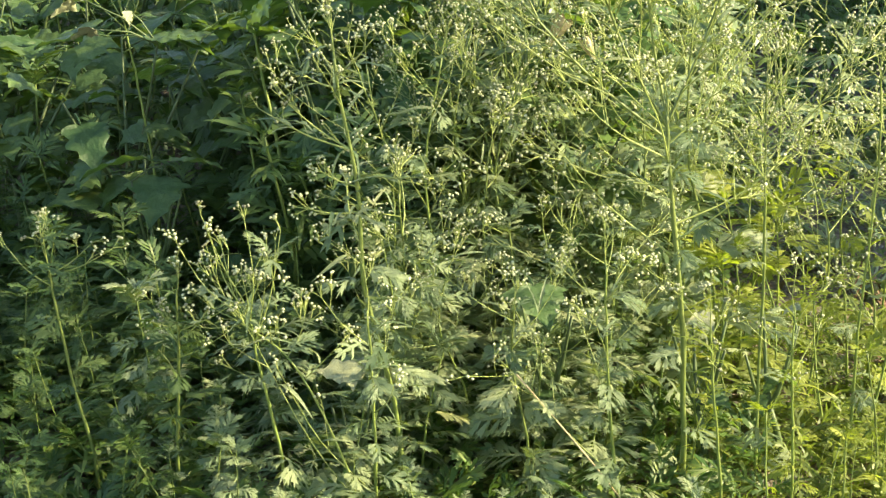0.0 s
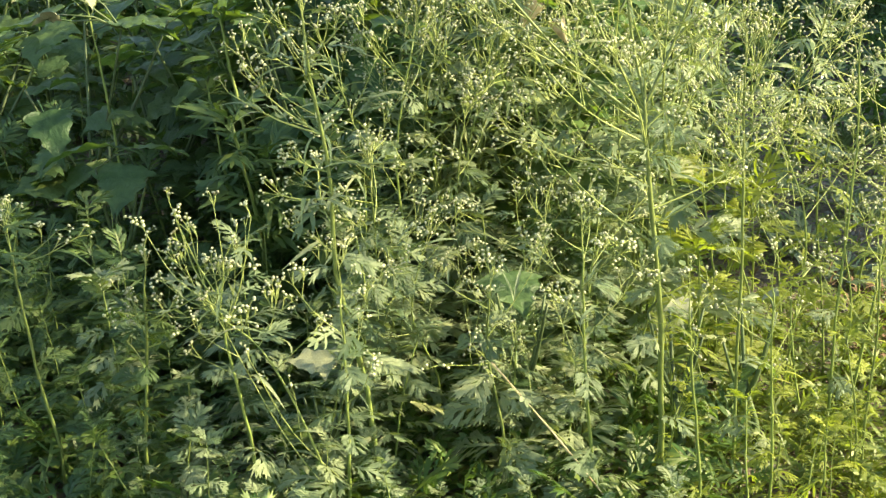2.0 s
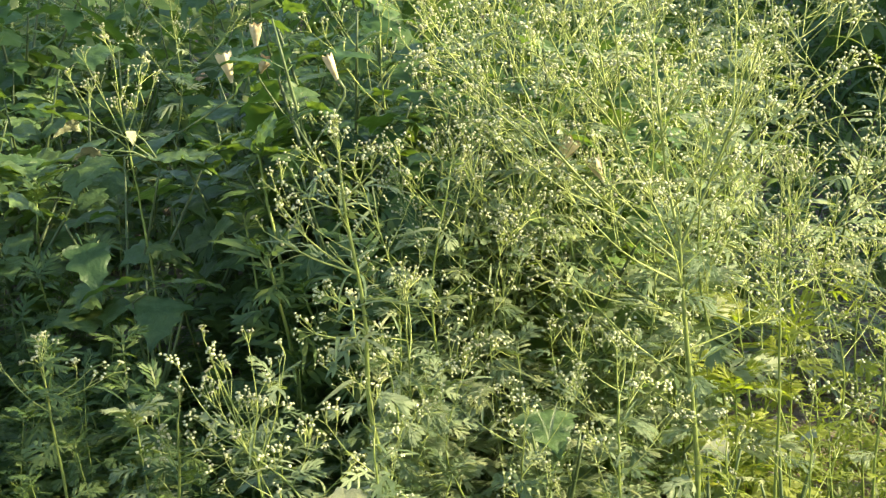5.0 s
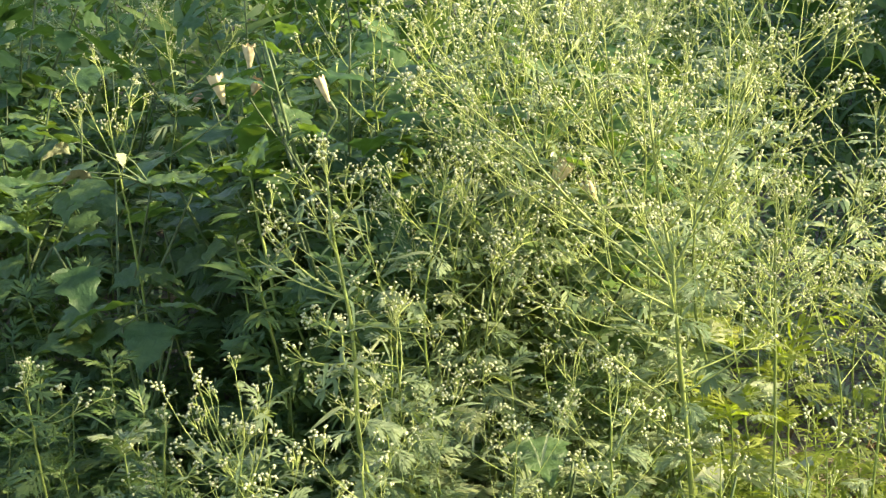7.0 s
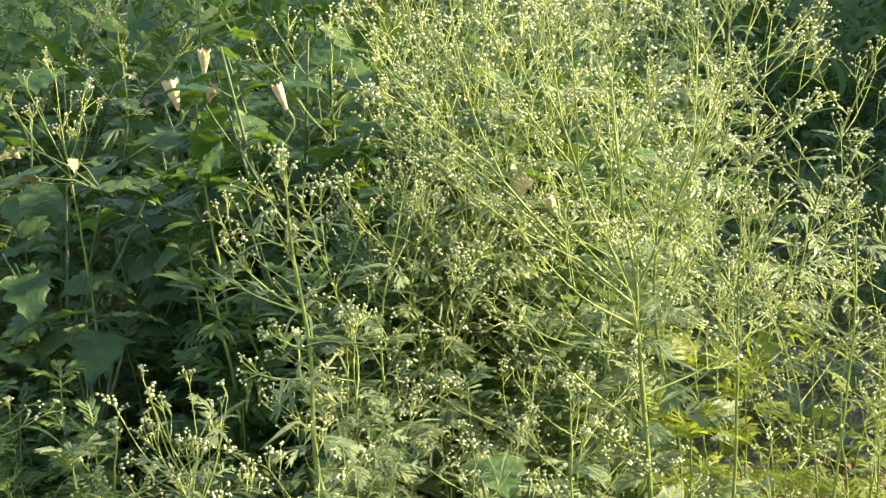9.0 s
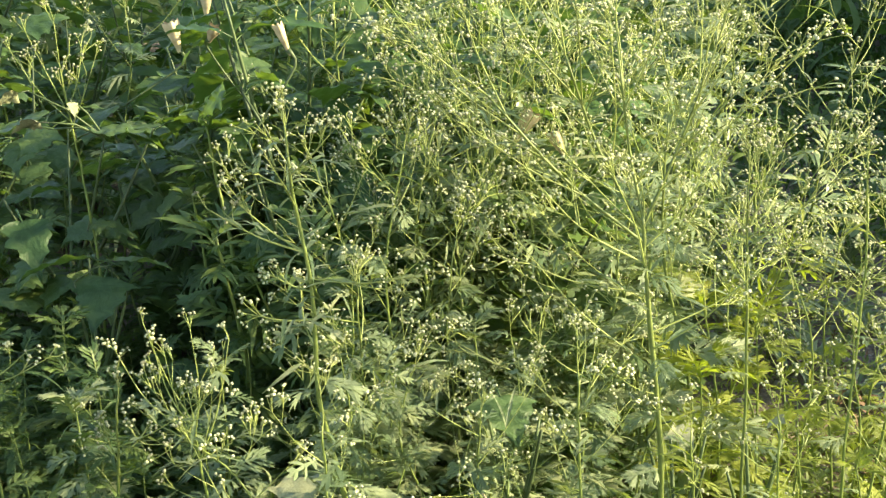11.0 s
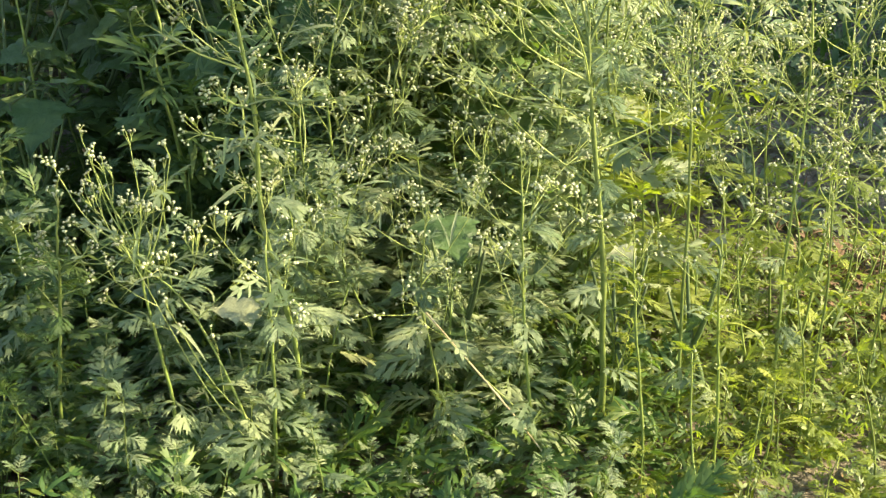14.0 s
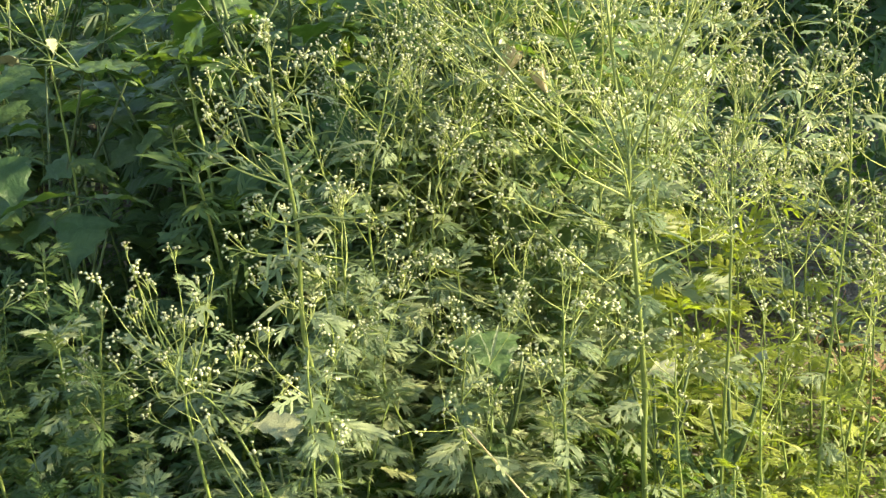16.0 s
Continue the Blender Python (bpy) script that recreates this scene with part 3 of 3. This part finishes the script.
    ends=((0.78, (-0.218, 0.0, 0.676)), (0.78, (-0.189, 0.02, 0.688)), (0.9, (-0.167, 0.01, 0.734)), (0.93, (-0.053, 0.01, 0.775)), (1.0, (-0.116, 0.01, 0.807)), (0.74, (0.057, 0.01, 0.579)), (0.68, (-0.149, -0.02, 0.532)), (0.72, (-0.132, 0.02, 0.575))),
)
# This weed's leaves take the darkened green in place of shade.
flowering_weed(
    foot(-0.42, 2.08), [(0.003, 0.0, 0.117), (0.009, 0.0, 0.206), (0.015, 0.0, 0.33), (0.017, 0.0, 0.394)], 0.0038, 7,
    "short bushy flowering weed, leaves coloured darker for shade", n_leaf=15, leaf=0.085, branches=1, spread=0.1, up=0.06, low=0.6, tufts=2, tuft=0.028, single=24, small=4, young="dark",
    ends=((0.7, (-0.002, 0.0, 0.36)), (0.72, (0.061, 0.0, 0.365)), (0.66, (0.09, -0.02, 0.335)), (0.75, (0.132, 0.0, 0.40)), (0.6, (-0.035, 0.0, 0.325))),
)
# Shade put into the leaf colour, as on its neighbour.
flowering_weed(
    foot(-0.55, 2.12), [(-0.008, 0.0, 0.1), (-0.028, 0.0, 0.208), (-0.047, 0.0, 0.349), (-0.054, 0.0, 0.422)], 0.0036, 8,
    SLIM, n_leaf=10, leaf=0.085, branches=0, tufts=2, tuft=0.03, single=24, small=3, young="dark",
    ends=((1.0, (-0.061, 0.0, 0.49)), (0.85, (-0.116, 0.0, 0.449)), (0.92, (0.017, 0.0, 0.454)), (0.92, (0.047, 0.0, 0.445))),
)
flowering_weed(
    foot(-0.232, 2.02), [(-0.01, 0.0, 0.1), (-0.02, 0.0, 0.183), (-0.043, 0.0, 0.302), (-0.056, 0.0, 0.397)], 0.0038, 9,
    SLIM, n_leaf=14, leaf=0.085, branches=1, spread=0.08, up=0.06, low=0.5, tufts=2, tuft=0.026, single=24, small=2,
    ends=((1.0, (-0.117, 0.0, 0.539)), (0.95, (-0.055, 0.0, 0.532)), (0.95, (-0.156, 0.0, 0.5)), (0.9, (-0.09, 0.0, 0.492)), (0.85, (-0.004, 0.0, 0.516)), (0.97, (-0.108, 0.01, 0.504))),
)
flowering_weed(
    foot(-0.107, 1.99), [(0.002, 0.0, 0.12), (0.0, 0.0, 0.28), (-0.005, 0.0, 0.40)], 0.0034, 10,
    SLIM, n_leaf=18, leaf=0.08, branches=4, spread=0.12, up=0.12, low=0.5, tufts=3, tuft=0.035, single=24,
    ends=((0.18, (-0.18, -0.02, 0.39)), (0.3, (-0.13, -0.05, 0.33))),
)
flowering_weed(
    foot(0.27, 2.05), [(-0.018, 0.0, 0.12), (-0.035, 0.0, 0.33), (-0.04, 0.0, 0.45)], 0.0033, 12,
    SLIM, n_leaf=16, leaf=0.075, branches=6, spread=0.12, up=0.14, low=0.45, tufts=4, tuft=0.04, single=24,
    ends=((0.3, (-0.18, -0.04, 0.3)),),
)
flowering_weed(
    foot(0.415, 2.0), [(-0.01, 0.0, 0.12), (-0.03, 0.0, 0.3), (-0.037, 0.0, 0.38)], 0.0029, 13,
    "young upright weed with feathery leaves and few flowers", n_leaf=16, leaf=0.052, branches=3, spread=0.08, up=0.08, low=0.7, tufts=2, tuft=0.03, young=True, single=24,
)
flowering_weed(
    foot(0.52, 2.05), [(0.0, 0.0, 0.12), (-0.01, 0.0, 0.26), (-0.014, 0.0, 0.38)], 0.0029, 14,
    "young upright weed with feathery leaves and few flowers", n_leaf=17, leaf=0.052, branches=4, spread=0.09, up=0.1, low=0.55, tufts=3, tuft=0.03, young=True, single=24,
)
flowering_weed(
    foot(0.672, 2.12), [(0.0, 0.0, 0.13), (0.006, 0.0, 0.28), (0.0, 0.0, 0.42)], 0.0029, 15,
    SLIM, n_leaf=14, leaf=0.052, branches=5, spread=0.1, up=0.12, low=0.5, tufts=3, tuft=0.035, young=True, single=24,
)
flowering_weed(
    foot(0.485, 2.16), [(-0.005, 0.0, 0.2), (-0.008, 0.0, 0.4), (-0.016, 0.0, 0.576), (-0.02, 0.0, 0.68)], 0.0032, 16,
    SLIM, n_leaf=14, leaf=0.065, branches=6, spread=0.16, up=0.18, low=0.6, tufts=5, tuft=0.045,
    ends=((0.82, (-0.075, -0.01, 0.7)), (0.83, (0.02, -0.02, 0.75)), (0.75, (0.1, 0.0, 0.72)), (0.8, (0.13, 0.02, 0.8))),
)
flowering_weed(
    foot(0.66, 2.3), [(0.0, 0.0, 0.25), (0.01, 0.0, 0.5), (0.0, 0.0, 0.7)], 0.003, 17,
    SLIM, n_leaf=10, leaf=0.06, branches=6, spread=0.18, up=0.2, low=0.55, tufts=4, tuft=0.045,
)
# Dimmed by leaf colour: the dark green stands for shade.
flowering_weed(
    foot(-0.60, 2.9), [(0.0, 0.0, 0.3), (-0.02, 0.0, 0.5), (-0.043, 0.0, 0.665)], 0.0038, 18,
    "slim flowering weed rising among broad-leaved plants", n_leaf=9, leaf=0.06, branches=0, tufts=3, tuft=0.04, single=24, young="dark",
    ends=((0.96, (-0.058, 0.0, 0.81)), (0.92, (-0.14, 0.0, 0.755)), (0.94, (-0.115, 0.02, 0.785)), (0.97, (-0.01, 0.0, 0.775)), (0.9, (0.015, -0.02, 0.74))),
)
# a low weed that leans far over
flowering_weed(
    foot(-0.10, 1.97), [(-0.045, 0.01, 0.15), (-0.122, 0.03, 0.31), (-0.221, 0.05, 0.381)], 0.0026, 19,
    "low flowering weed leaning far over its neighbours", n_leaf=12, leaf=0.08, branches=4, spread=0.1, up=0.07, low=0.6, tufts=4, tuft=0.035, single=24,
    ends=((0.92, (-0.296, 0.05, 0.367)), (0.85, (-0.16, 0.05, 0.451)), (0.7, (-0.105, 0.05, 0.382)), (0.9, (-0.24, 0.07, 0.44))),
)

# broad-leaved plants with withered trumpet flowers
BROADLY = "broad-leaved plant with toothed dull green leaves"
broad_plant(
    foot(-0.54, 2.74), 0.42, 31, BROADLY + " in deep shade", 0, 0.07, spread=0.06,
    leaves=(((-0.006, -0.05, 0.385), -95, -38, 0.115, 0), ((-0.025, -0.04, 0.415), 182, 0, 0.13, 18), ((0.012, -0.04, 0.415), -4, 2, 0.10, -16)),
)
broad_plant(foot(-0.64, 2.96), 0.62, 32, BROADLY + " and bleached leaf tips", 26, 0.11, leaves=(((-0.06, -0.08, 0.62), -160, -5, 0.11, 15), ((0.05, -0.06, 0.61), -20, 6, 0.12, 0)), bleached=(((-0.075, -0.12, 0.69), -165, -25, 0.055, 35), ((0.015, -0.10, 0.67), -60, -45, 0.03, 0), ((-0.04, -0.13, 0.64), 170, -15, 0.055, 30)))
broad_plant(foot(-0.45, 3.12), 0.68, 33, BROADLY + " and withered cream trumpets", 30, 0.115, flowers=(((-0.016, -0.03, 0.716), (-0.3, 0.0, 1), 0.06, 0.0145), ((0.046, -0.07, 0.742), (0.3, -0.3, 0.7), 0.035, 0.012)))
broad_plant(foot(-0.21, 2.8), 0.66, 34, BROADLY + " and withered cream trumpets", 18, 0.10, flowers=(((-0.013, -0.02, 0.763), (-0.42, 0.0, 1), 0.058, 0.0085),))
broad_plant(foot(-0.45, 3.52), 0.72, 35, BROADLY + " and withered cream trumpets", 22, 0.11, flowers=(((-0.026, -0.02, 0.733), (0.05, -0.1, 1), 0.055, 0.013),))
broad_plant(foot(0.2, 2.72), 0.58, 36, BROADLY + " and withered cream trumpets", 18, 0.10, flowers=(((-0.039, -0.02, 0.632), (0.6, 0.0, 1), 0.062, 0.015), ((0.046, -0.02, 0.612), (-0.5, 0.0, 1), 0.045, 0.013)))
broad_plant(foot(-0.16, 2.16), 0.22, 37, "small broad-leaved seedling with a yellowed leaf", 3, 0.055, spread=0.05, bleached=(((0.03, -0.02, 0.238), 175, 2, 0.085, -12),))
broad_plant(foot(0.15, 2.24), 0.34, 38, "small broad-leaved seedling among the weeds", 4, 0.06, spread=0.06, leaves=(((-0.02, -0.04, 0.365), -75, -20, 0.10, 0),))
broad_plant(foot(0.53, 2.24), 0.28, 39, "small broad-leaved seedling among the weeds", 3, 0.05, spread=0.05, bleached=(((0.0, -0.03, 0.31), -70, 15, 0.032, 30),))
broad_plant(foot(0.4, 2.2), 0.30, 40, "small seedling with one withered drooping leaf", 2, 0.05, spread=0.05, bleached=(((-0.02, -0.05, 0.33), -60, -25, 0.045, 25),))


def dry_stalk(a, b, r, label):
    s = Shape()
    line = curve_points((a, (Vector(a) + Vector(b)) / 2 + Vector((0.01, 0.0, -0.004)), b), 6)
    s.tube(line, [r * (1 - 0.05 * i) for i in range(7)], 7)
    tagged(new("dry_stalk", s.mesh("dry_stalk", DRY)), label, "stalk", "dry stalks")


dry_stalk((0.10, 2.055, 0.28), (0.33, 1.97, 0.01), 0.0014, "thin pale dry stalk leaning among the weeds")
dry_stalk((0.94, 3.46, 0.02), (1.26, 3.27, 0.03), 0.0045, "pale dry stalk lying on the soil")


# ---- the crowd of weeds behind and between ----
def scatter(seed, count, box, gap, free=lambda x, y: True):
    rng = random.Random(seed)
    got = []
    for _ in range(count * 30):
        x, y = rng.uniform(box[0], box[1]), rng.uniform(box[2], box[3])
        if free(x, y) and all((x - a) ** 2 + (y - b) ** 2 > gap * gap for a, b in got):
            got.append((x, y))
            if len(got) == count:
                break
    return got


def copies(kinds, spots, seed, lo, hi, tilt=13):
    rng = random.Random(seed)
    for x, y in spots:
        k = rng.uniform(lo, hi)
        m = Matrix.Translation(foot(x, y)) @ Euler((radians(rng.uniform(-tilt, tilt)), radians(rng.uniform(-tilt, tilt)), rng.uniform(0, 6.28))).to_matrix().to_4x4() @ Matrix.Scale(k, 4)
        copy_thing(rng.choice(kinds), m)


def right_bare(x, y):
    """The strip of bare soil beside and behind the patch."""
    return not (x > 0.62 + 0.12 * (y - 2.4) and y > 2.35)


HEIGHTS = ((0.42, 5), (0.5, 5), (0.38, 4), (0.46, 6))
flower_kinds = [
    flowering_weed(foot(-0.1 + 0.16 * k, 2.45 + 0.07 * k), [(0.01, 0.01, h * 0.35), (-0.01 * k, 0.0, h * 0.7), (0.0, 0.01, h)], 0.0028, 40 + k, SLIM, n_leaf=15, leaf=0.09, branches=b, spread=0.17, up=0.13, low=0.45, tufts=3, tuft=0.045, small=2)
    for k, (h, b) in enumerate(HEIGHTS)
]
far_flower_kinds = [
    flowering_weed(foot(-0.1 + 0.25 * k, 3.35 + 0.1 * k), [(0.01, 0.01, h * 0.6), (-0.02 * k, 0.0, h * 1.1), (0.0, 0.01, h * 1.5)], 0.0029, 45 + k, SLIM, n_leaf=24, leaf=0.09, branches=b, spread=0.18, up=0.2, low=0.55, tufts=4, tuft=0.05, joined=True)
    for k, (h, b) in enumerate(HEIGHTS)
]
tall_kinds = [
    flowering_weed(foot(-0.05 + 0.14 * k, 2.5 + 0.09 * k), [(0.02, 0.01, h * 0.35), (-0.02 * k, 0.01, h * 0.7), (0.03 - 0.02 * k, 0.01, h)], 0.0034, 240 + k, SLIM, n_leaf=20, leaf=0.09, branches=b, spread=0.2, up=0.2, low=0.5, tufts=4, tuft=0.045, small=2)
    for k, (h, b) in enumerate(((0.66, 7), (0.58, 6), (0.74, 8)))
]
slim_kinds = [
    flowering_weed(foot(0.60 + 0.12 * k, 2.42 + 0.1 * k), [(0.02, 0.0, h * 0.35), (0.03 - 0.03 * k, 0.01, h * 0.7), (-0.02 + 0.02 * k, 0.01, h)], 0.0026, 250 + k, SLIM, n_leaf=9, leaf=0.06, branches=b, spread=0.2, up=0.16, low=0.45, tufts=4, tuft=0.04, small=1, young=True)
    for k, (h, b) in enumerate(((0.5, 6), (0.42, 5), (0.56, 6)))
]
CUT = "leafy weed with deeply cut dull green leaves"
TALLS = ((0.30, 21, 0.092), (0.36, 23, 0.087), (0.25, 19, 0.097), (0.40, 24, 0.083))
leafy_kinds = [leafy_weed(foot(-0.5 + 0.2 * k, 2.3 + 0.05 * k), h, 0.0028, 60 + k, CUT, n, s) for k, (h, n, s) in enumerate(TALLS)]
# Mugwort for the left and back, with shade painted into its green.
SHADY = "mugwort-like weed, toothed cut leaves coloured darker for shade"
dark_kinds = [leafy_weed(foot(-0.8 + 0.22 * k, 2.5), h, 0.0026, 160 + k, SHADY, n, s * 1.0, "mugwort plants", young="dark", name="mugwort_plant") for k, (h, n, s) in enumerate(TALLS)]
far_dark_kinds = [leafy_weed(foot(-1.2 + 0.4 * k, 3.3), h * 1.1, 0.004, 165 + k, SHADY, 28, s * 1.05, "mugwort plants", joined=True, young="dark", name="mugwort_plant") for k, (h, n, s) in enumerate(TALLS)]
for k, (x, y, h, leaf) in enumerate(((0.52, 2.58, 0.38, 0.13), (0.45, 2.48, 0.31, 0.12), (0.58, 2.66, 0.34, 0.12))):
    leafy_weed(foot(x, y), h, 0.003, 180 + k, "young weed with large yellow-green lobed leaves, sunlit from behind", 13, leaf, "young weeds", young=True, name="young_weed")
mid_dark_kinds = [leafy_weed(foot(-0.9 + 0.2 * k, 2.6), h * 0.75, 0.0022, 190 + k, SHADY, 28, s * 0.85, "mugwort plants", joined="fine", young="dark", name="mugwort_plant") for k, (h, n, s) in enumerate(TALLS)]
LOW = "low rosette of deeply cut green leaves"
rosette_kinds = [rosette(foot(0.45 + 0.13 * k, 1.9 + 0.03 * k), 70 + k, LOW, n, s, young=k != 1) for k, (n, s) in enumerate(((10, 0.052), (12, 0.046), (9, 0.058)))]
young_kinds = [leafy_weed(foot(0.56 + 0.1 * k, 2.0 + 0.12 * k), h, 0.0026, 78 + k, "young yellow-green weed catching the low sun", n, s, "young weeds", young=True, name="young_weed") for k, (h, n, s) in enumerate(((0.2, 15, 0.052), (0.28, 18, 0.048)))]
far_rosette_kinds = [rosette(foot(1.0 + 0.2 * k, 3.6), 75 + k, LOW, 14, 0.065, joined=True) for k in range(3)]
broad_kinds = [broad_plant(foot(-1.0 + 0.5 * k, 3.45), h, 80 + k, BROADLY, 28, 0.10) for k, h in enumerate((0.5, 0.62))]

copies(flower_kinds, scatter(1, 9, (-0.1, 0.36, 2.14, 2.45), 0.1), 2, 0.7, 1.05, 14)
copies(leafy_kinds, scatter(3, 8, (-0.36, -0.2, 1.98, 2.22), 0.08), 4, 0.5, 0.75)
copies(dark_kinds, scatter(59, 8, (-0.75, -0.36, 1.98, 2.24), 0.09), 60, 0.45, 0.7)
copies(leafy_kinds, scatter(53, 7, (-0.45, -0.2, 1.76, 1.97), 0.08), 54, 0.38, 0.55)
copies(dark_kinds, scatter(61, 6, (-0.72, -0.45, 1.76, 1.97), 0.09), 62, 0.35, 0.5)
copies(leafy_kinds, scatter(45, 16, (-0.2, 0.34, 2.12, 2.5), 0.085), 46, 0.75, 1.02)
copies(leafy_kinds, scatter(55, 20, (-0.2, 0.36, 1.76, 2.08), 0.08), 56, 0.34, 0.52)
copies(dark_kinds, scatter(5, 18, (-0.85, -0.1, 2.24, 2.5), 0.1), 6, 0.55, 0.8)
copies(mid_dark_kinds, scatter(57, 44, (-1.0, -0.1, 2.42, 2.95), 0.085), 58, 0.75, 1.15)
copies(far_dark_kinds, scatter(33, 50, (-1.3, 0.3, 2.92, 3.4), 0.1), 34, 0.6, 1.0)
copies(tall_kinds, scatter(7, 18, (-0.04, 0.48, 2.45, 3.2), 0.115), 8, 0.85, 1.15, 14)
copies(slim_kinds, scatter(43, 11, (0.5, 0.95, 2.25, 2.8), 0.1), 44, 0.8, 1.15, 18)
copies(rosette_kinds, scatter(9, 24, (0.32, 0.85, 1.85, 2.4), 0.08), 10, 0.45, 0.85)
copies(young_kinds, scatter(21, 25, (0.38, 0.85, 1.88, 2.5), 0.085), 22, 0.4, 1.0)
copies(far_dark_kinds, scatter(29, 18, (-0.3, 0.3, 2.6, 3.1), 0.1), 30, 1.1, 1.5)
copies(broad_kinds, scatter(13, 9, (-1.2, 0.1, 2.95, 3.7), 0.24), 14, 0.95, 1.2)
far_broad_kinds = [broad_plant(foot(-0.9 + 0.5 * k, 3.95), 0.66 + 0.1 * k, 84 + k, BROADLY, 54, 0.075, joined=True) for k in range(2)]
copies(far_broad_kinds, scatter(37, 13, (-0.25, 0.4, 2.75, 3.6), 0.17), 38, 1.0, 1.2)
copies(far_broad_kinds, scatter(35, 14, (-1.9, 0.3, 3.7, 5.4), 0.3), 36, 0.9, 1.2)
copies(far_flower_kinds, scatter(51, 8, (0.02, 0.42, 2.62, 3.0), 0.13), 52, 1.05, 1.3, 8)
copies(far_dark_kinds, scatter(49, 9, (-0.4, 0.0, 2.72, 3.0), 0.11), 50, 1.0, 1.25)
copies(far_dark_kinds, scatter(39, 14, (-0.55, 0.15, 3.3, 4.2), 0.15), 40, 1.3, 1.7)
copies(far_flower_kinds, scatter(15, 22, (-0.15, 0.8, 3.0, 5.6), 0.18, right_bare), 16, 1.1, 1.5)
copies(far_flower_kinds, scatter(31, 16, (-1.8, -0.2, 3.5, 5.8), 0.25), 32, 0.8, 1.2)
copies(far_dark_kinds, scatter(17, 78, (-1.8, 0.7, 3.1, 5.6), 0.15, right_bare), 18, 0.9, 1.5)
copies(far_rosette_kinds, scatter(19, 105, (0.75, 2.2, 2.7, 5.6), 0.12), 20, 0.5, 1.1)
copies(far_flower_kinds, scatter(27, 30, (1.7, 3.6, 4.8, 7.5), 0.25), 28, 0.9, 1.3)
copies(far_dark_kinds, scatter(25, 50, (1.1, 3.4, 5.2, 8.8), 0.2), 26, 0.4, 0.9)


# ---- distant weeds, fallen leaves, grit ----
def stuff(name, label, category, mat, kinds, spots, seed, lo, hi, rise, lift=(0.0, 0.0)):
    rng = random.Random(seed)
    base = [(np.array([tuple(p) for p in s.v]), s.f) for s in kinds]
    verts, faces, n0 = [], [], 0
    for x, y in spots:
        v, f = rng.choice(base)
        p = foot(x, y) + Vector((0, 0, rng.uniform(*lift)))
        m = np.array(leaf_pose(p, rng.uniform(0, 6.28), rng.uniform(*rise), rng.uniform(lo, hi), rng.uniform(-60, 60)))
        verts.append(v @ m[:3, :3].T + m[:3, 3])
        faces += [tuple(i + n0 for i in q) for q in f]
        n0 += len(v)
    me = bpy.data.meshes.new(name)
    me.from_pydata(np.concatenate(verts).tolist(), [], faces)
    me.polygons.foreach_set("use_smooth", [True] * len(me.polygons))
    me.materials.append(mat)
    return tagged(new(name, me), label, category, "", "stuff")


rng = random.Random(91)
far = [(rng.uniform(-1.0, 1.0) * (0.5 + 0.36 * y) + (0.2 if y > 6 else -1.5), y) for y in (4.1 + 17.9 * rng.random() ** 1.15 for _ in range(10000))]
stuff("distant_weeds", "dense green weeds and grass far behind the patch", "weeds", UNDER, NARROW + SMALL, far, 92, 0.16, 0.42, (15, 85), (0.0, 0.5))
under = []
while len(under) < 3500:
    x, y = rng.uniform(-1.6, 0.5), rng.uniform(1.45, 3.2)
    if y > 1.68 + 0.22 * noise.noise(Vector((x * 3.1, y * 1.7, 4.2))) and x > -1.35 + 0.25 * noise.noise(Vector((x * 1.9, y * 2.6, 7.5))):
        under.append((x, y))
stuff("undergrowth", "low tangled undergrowth of cut green leaves", "weeds", UNDER, LOBED[:3] + SMALL, under, 93, 0.04, 0.09, (0, 60), (0.0, 0.09))
under = [(rng.uniform(0.3, 0.7 + 0.25 * y), y) for y in (rng.uniform(1.75, 4.2) for _ in range(3300))]
under += [(rng.uniform(0.42, 1.0), rng.uniform(2.1, 2.9)) for _ in range(1700)]
stuff("seedlings", "tiny green seedlings on bare soil", "weeds", SEEDLING, SMALL, under, 94, 0.018, 0.06, (0, 75), (0.0, 0.06))
grass = [(rng.uniform(0.95, 1.2 + 0.28 * y), y) for y in (3.9 + 5.4 * rng.random() ** 0.8 for _ in range(3900))]
stuff("grass", "dark green grass and low weeds in the shade", "grass", UNDER, NARROW + SMALL, grass, 97, 0.07, 0.2, (20, 85), (0.0, 0.05))
red = [(rng.gauss(0.93, 0.07), rng.gauss(2.72, 0.2)) for _ in range(520)]
stuff("dry_weeds", "reddish-brown withered weeds at the edge of the plot", "weeds", RUST, NARROW + SMALL, red, 98, 0.02, 0.06, (0, 80), (0.0, 0.05))
litter = [(rng.uniform(-1.0, 1.6), rng.uniform(1.7, 4.2)) for _ in range(900)]
stuff("leaf_litter", "brown dead leaves lying on the soil", "litter", DEAD, NARROW + WIDE[:1], litter, 95, 0.015, 0.05, (-5, 12), (0.004, 0.012))


def pebble(rng):
    s = Shape()
    bm = bmesh.new()
    bmesh.ops.create_icosphere(bm, subdivisions=1, radius=1)
    for v in bm.verts:
        v.co *= rng.uniform(0.75, 1.15)
        v.co.z *= 0.6
    s.v, s.f = [v.co.copy() for v in bm.verts], [tuple(v.index for v in f.verts) for f in bm.faces]
    bm.free()
    return s


grit = [(rng.uniform(0.45, 2.2), rng.uniform(2.0, 5.5)) for _ in range(2600)]
stuff("gravel", "grey grit and small stones on bare soil", "gravel", STONE, [pebble(rng) for _ in range(4)], grit, 96, 0.004, 0.014, (-20, 20))
